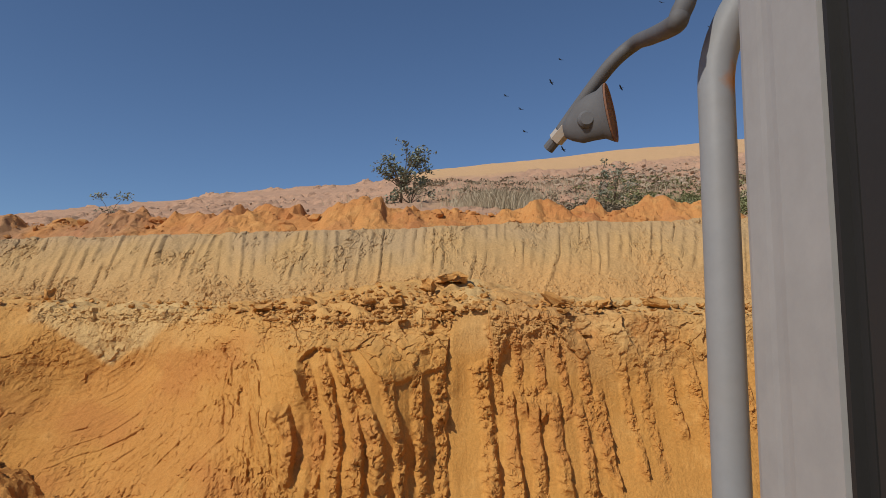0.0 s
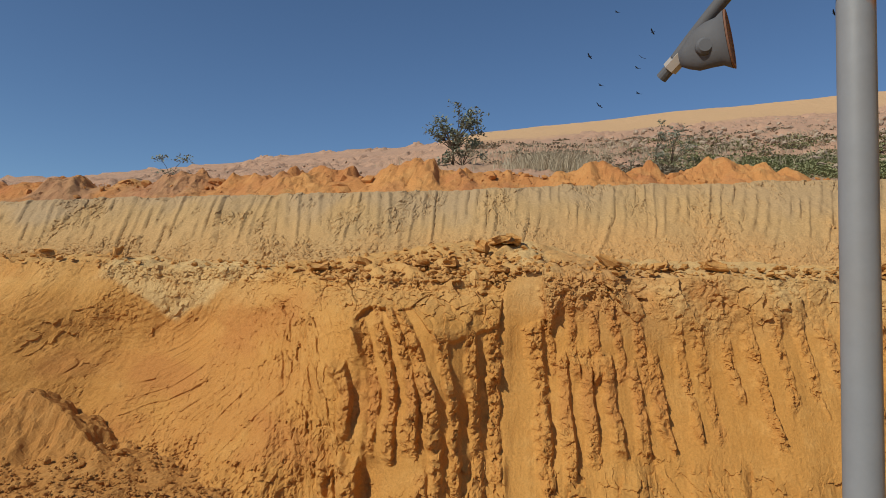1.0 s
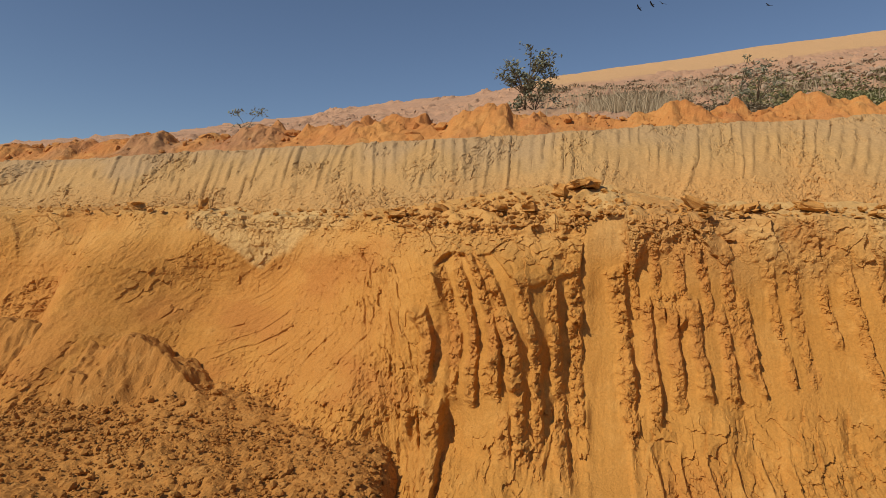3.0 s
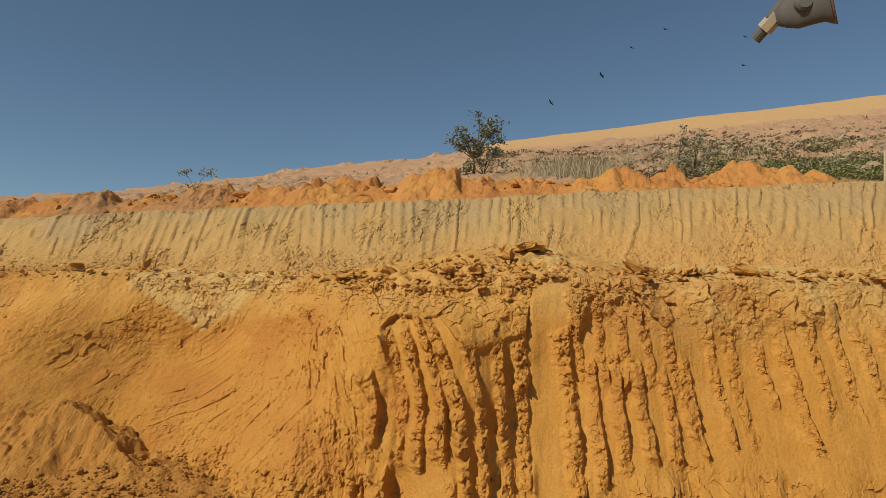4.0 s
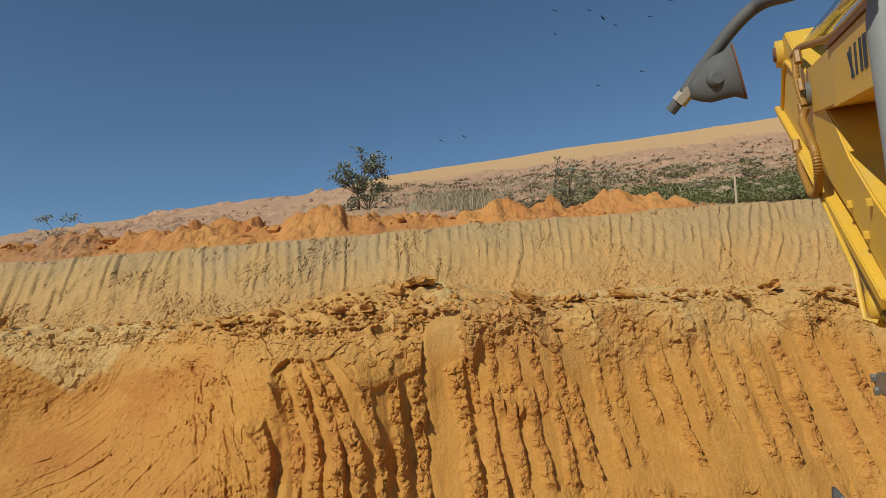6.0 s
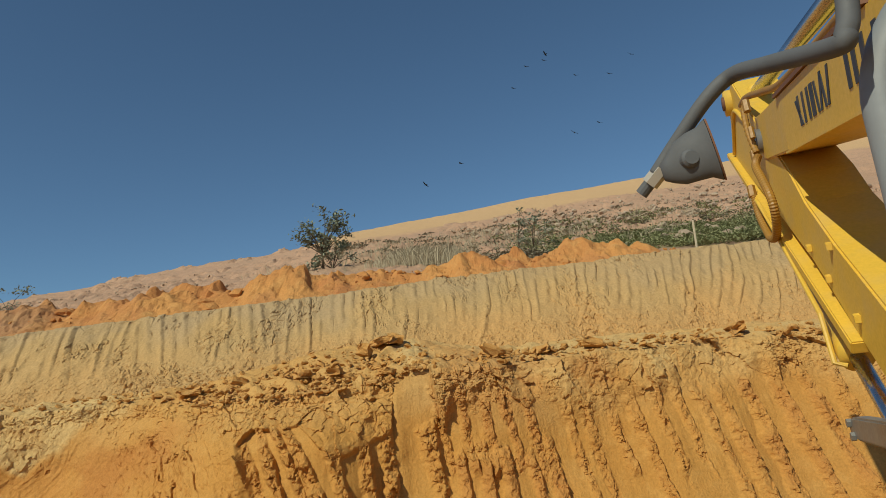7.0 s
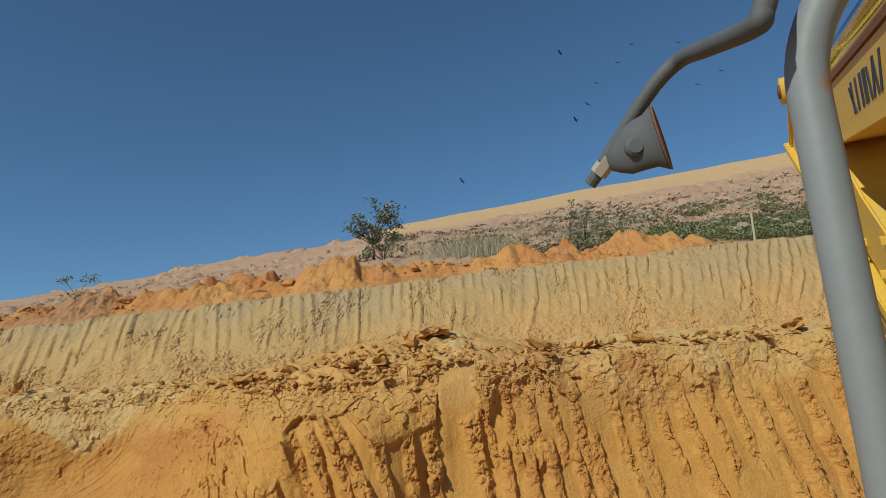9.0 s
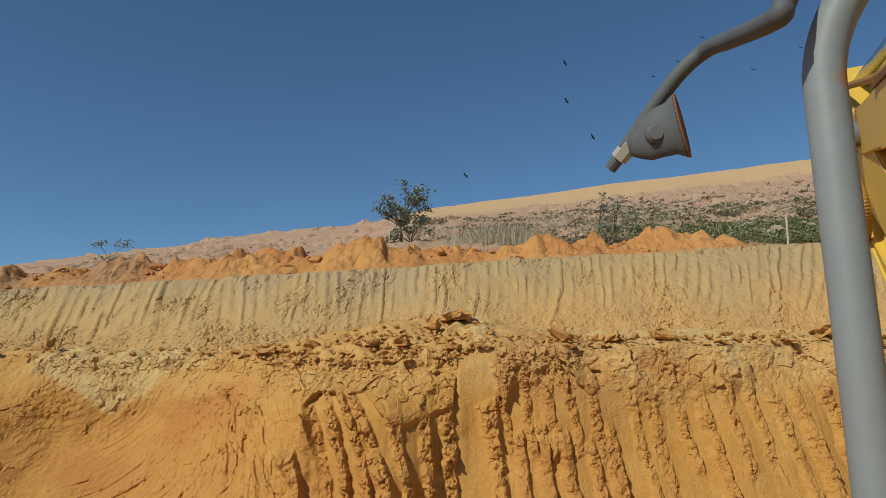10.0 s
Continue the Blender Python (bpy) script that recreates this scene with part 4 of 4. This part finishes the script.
def build_cab():
    cab = new("cab")
    cab.parent = excavator
    # grab rail: upright, bent over at its head towards the cab
    bm = bmesh.new()
    line = [(0.177, 0.388, z) for z in (1.75, 2.2, 2.6, 2.990)]
    for k in range(1, 17):
        a = math.radians(90 / 16 * k)
        line.append((0.177 + 0.75 * 0.08 * (1 - math.cos(a)), 0.388 - 0.66 * 0.08 * (1 - math.cos(a)), 2.990 + 0.08 * math.sin(a)))
    line.append((line[-1][0] + 0.09, line[-1][1] - 0.08, line[-1][2]))
    tube_mesh(bm, line, [0.0107] * len(line), 24)
    part("grab_rail", bm, M_GREY, cab, "grey painted tubular grab rail with rust spots", True)
    # door post: folded sheet with shallow steps
    bm = bmesh.new()
    outline = [(0.1395, 0.268), (0.1378, 0.2665), (0.1371, 0.263), (0.1370, 0.255), (0.1371, 0.250), (0.1374, 0.246), (0.1373, 0.241), (0.1370, 0.237), (0.1370, 0.228), (0.1370, 0.2072), (0.175, 0.2072), (0.175, 0.268)]
    low, high = [bm.verts.new((x, y, 1.2)) for x, y in outline], [bm.verts.new((x, y, 3.6)) for x, y in outline]
    bm.faces.new(low), bm.faces.new(high[::-1])
    for k in range(len(outline)):
        bm.faces.new((low[k], high[k], high[(k + 1) % len(outline)], low[(k + 1) % len(outline)]))
    bmesh.ops.recalc_face_normals(bm, faces=bm.faces[:])
    part("door_post", bm, M_POST, cab, "grey painted cab door post")
    bm = bmesh.new()
    box(bm, (0.1365, 0.1965, 1.2), (0.180, 0.2069, 3.6), 0.004)
    box(bm, (0.1370, 0.120, 1.2), (0.182, 0.195, 3.6), 0.005)
    part("window_seal", bm, M_RUBBER, cab, "black rubber window seal")
    bm = bmesh.new()
    box(bm, (-0.35, -0.9, 1.1), (0.75, 0.42, 1.2), 0.02)
    part("cab_floor", bm, M_POST, cab)
    bm = bmesh.new()
    box(bm, (0.15, 0.30, 1.70), (0.30, 0.42, 1.78), 0.01)
    part("rail_foot", bm, M_POST, cab)
    # mirror arm with its empty socket
    arm = new("mirror_arm")
    arm.parent = excavator
    bm = bmesh.new()
    line = curve_points([(0.108, 0.535, 3.008), (0.121, 0.523, 3.026), (0.143, 0.505, 3.054), (0.159, 0.492, 3.066), (0.158, 0.45, 3.052), (0.149, 0.378, 3.0255), (0.1508, 0.371, 3.0295), (0.157, 0.372, 3.049), (0.1658, 0.372, 3.12), (0.19, 0.365, 3.45)], 8)
    tube_mesh(bm, line, [0.0052 + 0.0008 * min(1, k / 30) for k in range(len(line))], 16)
    part("tube", bm, M_TUBE, arm, "dark bent steel tube", True)
    bm = bmesh.new()
    # a flattened cup that opens towards the rim
    rings = []
    for x, y, z, tall, deep in ((0.110, 0.528, 3.006, 0.006, 0.005), (0.1145, 0.524, 3.007, 0.0105, 0.006), (0.1205, 0.519, 3.010, 0.0165, 0.007), (0.128, 0.513, 3.0125, 0.0185, 0.008), (0.1355, 0.509, 3.014, 0.0195, 0.009), (0.1395, 0.5065, 3.0145, 0.0225, 0.0115), (0.141, 0.5055, 3.0145, 0.0235, 0.0125)):
        rings.append([bm.verts.new((x + 0.16 * tall * -math.sin(a) + deep * 0.5 * math.cos(a), y + deep * 0.9 * math.cos(a), z + tall * math.sin(a))) for a in (2 * math.pi * k / 24 for k in range(24))])
    for a, b in zip(rings, rings[1:]):
        for k in range(24):
            bm.faces.new((a[k], a[(k + 1) % 24], b[(k + 1) % 24], b[k]))
    bm.faces.new(rings[0])
    bmesh.ops.recalc_face_normals(bm, faces=bm.faces[:])
    part("socket", bm, M_TUBE, arm, "dark moulded mirror socket with no mirror", True)
    bm = bmesh.new()
    rings = []
    for x, k0 in ((0.1411, 1.0), (0.1427, 1.02), (0.1427, 0.86), (0.1417, 0.82)):
        rings.append([bm.verts.new((x + 0.16 * 0.0235 * -math.sin(a) * k0 + 0.0125 * 0.5 * math.cos(a) * k0, 0.505 + 0.0125 * 0.9 * math.cos(a) * k0, 3.0145 + 0.0235 * math.sin(a) * k0)) for a in (2 * math.pi * k / 24 for k in range(24))])
    for a, b in zip(rings, rings[1:]):
        for k in range(24):
            bm.faces.new((a[k], a[(k + 1) % 24], b[(k + 1) % 24], b[k]))
    bm.faces.new(rings[-1])
    bmesh.ops.recalc_face_normals(bm, faces=bm.faces[:])
    part("socket_rim", bm, M_RUST, arm, "rusty rim of the mirror socket")
    bm = bmesh.new()
    tube_mesh(bm, [(0.1245, 0.512, 3.010), (0.1235, 0.5065, 3.0095), (0.1231, 0.5045, 3.0095)], [0.0075, 0.007, 0.005], 24)
    part("pivot_boss", bm, M_TUBE, arm)
    bm = bmesh.new()
    rod(bm, (0.1045, 0.540, 3.002), (0.1125, 0.532, 3.011), 0.0066, 6)
    part("nut", bm, M_BRASS, arm, "pale worn hexagonal nut")
    bm = bmesh.new()
    rod(bm, (0.099, 0.546, 2.996), (0.105, 0.540, 3.003), 0.0048, 12)
    part("stud", bm, M_TUBE, arm)
    # the machine under the camera
    body = new("undercarriage")
    body.parent = excavator
    for side in (-1, 1):
        bm = bmesh.new()
        prism(bm, [(-1.9, 0.35), (-1.6, 0.0), (1.3, 0.0), (1.6, 0.35), (1.3, 0.75), (-1.6, 0.75)], side * 1.1 - 0.3 + 0.6, side * 1.1 + 0.3 + 0.6, 0.04)
        part("track", bm, M_STEEL, body)
    bm = bmesh.new()
    box(bm, (-0.6, -2.2, 0.72), (2.0, 0.45, 1.1), 0.05)
    part("deck", bm, M_YELLOW, body)
    body.matrix_basis = pose(0, -0.6, 0, 0, 0, -HEADING)


def build_boom():
    """Boom, arm and rams; forward is +y of this part, which stands turned on the machine."""
    front = new("digging_arm")
    front.parent = excavator
    front.matrix_basis = Matrix.Translation((-0.0176, 0.0144, 0.516)) @ pose(0, 0, 0, 0, 0, -HEADING) @ Matrix.Scale(0.82, 4)
    U, W = 0.69, 1.17
    bm = bmesh.new()
    prism(bm, [(0.4, 1.1), (1.4, 3.2), (2.6, 3.70), (4.43, 4.08), (4.43, 4.45), (2.6, 4.07), (0.9, 3.55), (0.1, 1.3)], U, W, 0.01)
    boom = part("boom", bm, M_YELLOW, front, "yellow box-section boom with dark worn lettering")
    # nose, narrowing towards the arm joint
    bm = bmesh.new()
    ends = []
    for v, lo, hi, u0, u1 in ((4.425, 4.085, 4.445, U + 0.001, W - 0.001), (5.55, 4.36, 4.72, U + 0.05, W - 0.05), (5.83, 4.45, 4.80, U + 0.06, W - 0.06)):
        ends.append([bm.verts.new(c) for c in ((u0, v, lo), (u1, v, lo), (u1, v - 0.02, hi), (u0, v - 0.02, hi))])
    for a, b in zip(ends, ends[1:]):
        for k in range(4):
            bm.faces.new((a[k], a[(k + 1) % 4], b[(k + 1) % 4], b[k]))
    bm.faces.new(ends[0]), bm.faces.new(ends[-1])
    bmesh.ops.recalc_face_normals(bm, faces=bm.faces[:])
    bmesh.ops.bevel(bm, geom=bm.edges[:], offset=0.008, segments=2, affect="EDGES")
    part("boom_nose", bm, M_YELLOW, boom)
    bm = bmesh.new()
    prism(bm, [(2.6, 3.69), (4.43, 4.07), (4.43, 4.085), (2.6, 3.705)], U - 0.018, U + 0.01)
    part("lower_flange", bm, M_YELLOW, boom)
    bm = bmesh.new()
    prism(bm, [(2.6, 4.065), (4.5, 4.46), (4.5, 4.485), (2.6, 4.09)], U - 0.015, U + 0.03)
    part("upper_flange", bm, M_RUST, boom)
    # lettering as slanted dark bars
    for v, w, lean in ((3.965, 0.04, 0.03), (3.935, 0.05, -0.06), (3.85, 0.04, 0.03), (3.74, 0.045, 0.03), (3.66, 0.07, 0.03), (3.54, 0.035, 0.0), (3.49, 0.035, 0.09), (3.40, 0.035, 0.0), (3.35, 0.035, 0.09), (3.0, 0.05, 0.03), (2.9, 0.05, 0.03), (2.78, 0.05, 0.03), (2.62, 0.05, 0.03), (2.5, 0.05, 0.03)):
        bm = bmesh.new()
        z = 4.08 + (v - 3.96) * 0.19
        prism(bm, [(v, z), (v - w, z - w * 0.19), (v - w - lean, z + 0.16 - w * 0.19), (v - lean, z + 0.16)], U - 0.004, U + 0.004)
        part("letter_bar", bm, M_INK, boom)
    # arm: head with pin, tapering down towards the machine
    bm = bmesh.new()
    prism(bm, [(6.72, 5.50), (7.05, 5.52), (7.28, 5.36), (7.35, 5.20), (7.62, 5.08), (7.50, 4.97), (5.48, 3.85), (4.75, 3.43), (4.0, 2.90), (2.6, 1.95), (2.35, 2.2), (3.40, 2.98), (4.15, 3.45), (4.64, 3.80), (4.9, 4.06), (5.6, 4.6), (6.3, 5.15)], U + 0.06, W - 0.04, 0.012)
    arm = part("arm", bm, M_YELLOW, front, "yellow tapered arm folded under the boom")
    bm = bmesh.new()
    tube_mesh(bm, curve_points([(U + 0.055, 6.35, 4.98), (U + 0.05, 6.75, 5.22), (U + 0.05, 7.0, 5.2), (U + 0.05, 7.25, 5.06), (U + 0.055, 7.45, 5.0)], 6), [0.022] * 25, 8)
    part("head_rib", bm, M_YELLOW, arm, "", True)
    bm = bmesh.new()
    prism(bm, [(7.62, 5.07), (7.66, 5.03), (4.02, 2.84), (3.98, 2.9)], U - 0.0, U + 0.1, 0.008)
    part("edge_rib", bm, M_YELLOW, arm)
    for v, z in ((4.76, 3.50), (4.41, 3.26), (3.97, 3.0), (4.23, 3.42)):
        bm = bmesh.new()
        prism(bm, [(v - 0.02, z + 0.045), (v - 0.05, z + 0.03), (v - 0.045, z - 0.01), (v - 0.015, z + 0.005)], U + 0.03, U + 0.062, 0.003)
        part("pipe_clamp", bm, M_YELLOW, arm)
    for r, u, mat in ((0.13, U + 0.0, M_YELLOW), (0.07, U - 0.02, M_RUST)):
        bm = bmesh.new()
        rod(bm, (u, 7.0, 5.40), (W, 7.0, 5.40), r)
        part("head_pin", bm, mat, arm, "", True)
    bm = bmesh.new()
    rod(bm, (U + 0.02, 5.7, 4.56), (W - 0.02, 5.7, 4.56), 0.1)
    part("joint_pin", bm, M_STEEL, arm, "", True)
    # arm ram along the top of the boom
    bm = bmesh.new()
    rod(bm, (U + 0.23, 6.6, 5.29), (U + 0.23, 3.2, 4.557), 0.06)
    part("arm_ram_rod", bm, M_CHROME, front, "polished chrome ram rod", True)
    bm = bmesh.new()
    tube_mesh(bm, [(U + 0.23, 6.75, 5.32), (U + 0.23, 6.5, 5.27), (U + 0.23, 6.45, 5.26)], [0.1, 0.09, 0.06], 16)
    part("rod_eye", bm, M_YELLOW, front, "", True)
    bm = bmesh.new()
    tube_mesh(bm, [(U + 0.23, 3.36, 4.592), (U + 0.23, 3.34, 4.588), (U + 0.23, 3.1, 4.536), (U + 0.23, 3.08, 4.532), (U + 0.23, 2.2, 4.34)], [0.1, 0.135, 0.135, 0.11, 0.11], 24)
    part("arm_ram_barrel", bm, M_YELLOW, front, "yellow ram barrel", True)
    bm = bmesh.new()
    tube_mesh(bm, curve_points([(U + 0.05, 6.3, 5.1), (U + 0.05, 5.9, 5.02), (U + 0.06, 5.2, 4.78), (U + 0.07, 4.5, 4.56), (U + 0.07, 3.0, 4.25)], 6), [0.028] * 25, 8)
    part("ram_hose", bm, M_HOSE, front, "", True)
    # bucket ram on the front of the arm
    bm = bmesh.new()
    tube_mesh(bm, [(U + 0.12, 7.3, 4.78), (U + 0.12, 4.62, 2.93), (U + 0.12, 4.6, 2.92), (U + 0.12, 4.46, 2.82)], [0.075, 0.075, 0.095, 0.095], 20)
    part("bucket_ram_barrel", bm, M_YELLOW, front, "yellow ram barrel", True)
    bm = bmesh.new()
    rod(bm, (U + 0.12, 4.5, 2.85), (U + 0.12, 3.7, 2.28), 0.045)
    part("bucket_ram_rod", bm, M_CHROME, front, "polished chrome ram rod", True)
    bm = bmesh.new()
    tube_mesh(bm, [(U, 6.2, 4.2), (U, 5.45, 3.72), (U, 4.57, 3.09), (U, 4.47, 2.80), (U + 0.06, 4.44, 2.78)], [0.016] * 5, 8)
    part("grease_pipe", bm, M_YELLOW, front)
    bm = bmesh.new()
    prism(bm, [(4.47, 2.44), (4.44, 2.49), (4.36, 2.505), (3.2, 2.54), (3.2, 2.41), (4.34, 2.38), (4.44, 2.395)], U - 0.0, U + 0.09, 0.012)
    link = part("bucket_link", bm, M_STEEL, front, "worn grey steel bucket link")
    for v, z in ((4.41, 2.47), (4.37, 2.40)):
        bm = bmesh.new()
        rod(bm, (U - 0.02, v, z), (U + 0.005, v, z), 0.025, 6)
        part("bolt", bm, M_STEEL, link)
    # curled bucket: shell, side cutter and its worn edge
    bm = bmesh.new()
    prism(bm, [(2.92, 2.08), (2.96, 1.6), (2.7, 1.15), (2.2, 1.1), (1.95, 1.5), (2.1, 1.95), (2.5, 2.1)], 0.30, 1.12, 0.02)
    bucket = part("bucket", bm, M_STEEL, front, "worn grey steel bucket curled under the arm")
    plate = [(0.238, 2.168), (0.258, 2.16), (0.268, 2.11), (0.285, 1.96), (0.292, 1.6), (0.175, 1.6), (0.222, 1.98), (0.232, 2.1)]
    for name, outline, near, far, mat in (("side_cutter", plate, 2.93, 2.99, M_TUBE), ("cutting_edge", [(0.256, 2.15), (0.274, 2.14), (0.30, 1.96), (0.31, 1.6), (0.288, 1.6), (0.28, 1.96)], 2.915, 2.975, M_STEEL)):
        bm = bmesh.new()
        a, b = [bm.verts.new((u, near, z)) for u, z in outline], [bm.verts.new((u, far, z)) for u, z in outline]
        bm.faces.new(a), bm.faces.new(b[::-1])
        for k in range(len(outline)):
            bm.faces.new((a[k], a[(k + 1) % len(outline)], b[(k + 1) % len(outline)], b[k]))
        bmesh.ops.recalc_face_normals(bm, faces=bm.faces[:])
        bmesh.ops.bevel(bm, geom=bm.edges[:], offset=0.004, segments=2, affect="EDGES")
        part(name, bm, mat, bucket)
    # sleeved hoses at the joint
    bm = bmesh.new()
    line = curve_points([(U, 5.62, 4.42), (U - 0.04, 5.56, 4.33), (U - 0.05, 5.31, 4.15), (U - 0.05, 5.11, 3.96), (U - 0.04, 5.15, 3.82), (U - 0.03, 5.35, 3.73), (U - 0.02, 5.68, 3.77), (U, 5.98, 3.89), (U, 6.21, 4.07), (U, 6.27, 4.26)], 16)
    tube_mesh(bm, line, [0.027 + 0.005 * (k % 2) for k in range(len(line))], 10)
    part("sleeved_hose", bm, M_HOSE, front, "amber ribbed hose sleeve")
    bm = bmesh.new()
    line = curve_points([(U + 0.04, 5.95, 4.98), (U - 0.01, 5.78, 4.86), (U - 0.02, 5.72, 4.66), (U, 5.66, 4.46)], 10)
    tube_mesh(bm, line, [0.024 + 0.004 * (k % 2) for k in range(len(line))], 10)
    part("sleeved_hose", bm, M_HOSE, front, "amber ribbed hose sleeve")
    for v, z, r in ((5.60, 4.84, 0.03), (5.62, 4.62, 0.022), (5.68, 4.44, 0.034), (6.27, 4.30, 0.034)):
        bm = bmesh.new()
        rod(bm, (U - 0.01, v, z - 0.05), (U - 0.01, v + 0.02, z + 0.05), r, 6)
        part("hose_fitting", bm, M_HOSE, front)


build_cab()
build_boom()


# ---- birds ----
def bird(span):
    """A soaring dark bird: body with tail, and two bent wings."""
    root = tagged(new("soaring_bird"), "dark bird soaring high with spread wings", "bird", "soaring birds")
    bm = bmesh.new()
    tube_mesh(bm, [(0, 0.28 * span, 0), (0, 0.2 * span, 0), (0, 0.05 * span, -0.01), (0, -0.14 * span, 0), (0, -0.3 * span, 0.01)], [0.01 * span, 0.035 * span, 0.055 * span, 0.03 * span, 0.045 * span], 8)
    part("body", bm, M_FEATHER, root)
    for s in (-1, 1):
        bm = bmesh.new()
        outline = [(0.03, 0.12, 0), (0.26, 0.16, 0.06), (0.5, 0.08, 0.1), (0.47, -0.02, 0.1), (0.26, -0.05, 0.05), (0.03, -0.08, 0)]
        lo = [bm.verts.new((s * a * span, b * span, (c - 0.012) * span)) for a, b, c in outline]
        hi = [bm.verts.new((s * a * span, b * span, (c + 0.012) * span)) for a, b, c in outline]
        bm.faces.new(lo)
        bm.faces.new(hi[::-1])
        for k in range(6):
            bm.faces.new((lo[k], hi[k], hi[(k + 1) % 6], lo[(k + 1) % 6]))
        bmesh.ops.recalc_face_normals(bm, faces=bm.faces[:])
        part("wing", bm, M_FEATHER, root)
    return root


FLIGHTS = [
    [(0, 12.4, 41.3), (1, 16.6, 38.3), (2.5, 26.6, 39.9), (4.5, 39.6, 45.2), (5.5, 43.8, 49), (7.5, 46, 48.7), (9, 54.3, 54.7), (10, 57.5, 57.7)],
    [(0, 12.9, 36.8), (1, 22.5, 36.8), (2.5, 32.3, 40.7), (4.5, 39, 52), (5.5, 40, 58.5), (7.5, 37.8, 67.7), (9, 30.4, 65), (10, 23, 60)],
    [(0, 10, 44), (1, 22.7, 41.7), (2.5, 24, 47), (4.5, 26.3, 53.1), (5.5, 29.5, 58.1), (7.5, 31.2, 58.2), (9, 35.7, 56.6), (10, 38.8, 56.4)],
    [(0, 19, 33.5), (2.5, 14, 39), (4.5, 23.2, 48.1), (5.5, 32.5, 46), (7.5, 40.1, 47.2), (9, 30, 48.3), (10, 25.8, 42.9)],
    [(0, 18, 47), (2.5, 12.8, 41.7), (4.5, 14.2, 41.7), (5.5, 10.3, 35.5), (7.5, 22.6, 44.9), (9, 32.9, 51.7), (10, 22.2, 51)],
    [(0, 30, 46), (1, 25.8, 49), (4.5, 4.8, 35.6), (5.5, 5.6, 35.4), (7.5, 12, 38), (10, 3.6, 35.5)],
    [(0, 26, 40), (1, 23.6, 43.8), (4.5, 36, 60), (7.5, 39.1, 65.5), (10, 50, 66)],
    [(0, 48, 60), (3, 55, 64), (6, 49, 62), (10, 66, 56)],
    [(0, 60, 52), (3, 52, 57), (6, 54, 66), (10, 68, 63)],
    [(0, 40, 66), (3, 44, 70), (6, 42, 60), (10, 61, 69)],
    [(0, 20, 52), (3, 22, 57), (6, 31, 64), (10, 44, 60)],
]
birds = [bird(1.35)]
birds += [copy_thing(birds[0], pose(0, 110, 40)) for _ in FLIGHTS[1:]]


def motions():
    for flight, b in zip(FLIGHTS, birds):
        rows, turn = [], None
        for i, (t, x, z) in enumerate(flight):
            j, k = max(i - 1, 0), min(i + 1, len(flight) - 1)
            dx = flight[k][1] - flight[j][1]
            goal = -50 if dx > 0 else 50
            turn = goal if turn is None else turn + max(-60, min(60, goal - turn))
            rows.append((t, pose(x, 110 + 0.4 * (z - 40), z, 10, 32, turn)))
        walk(b, rows)


motions()
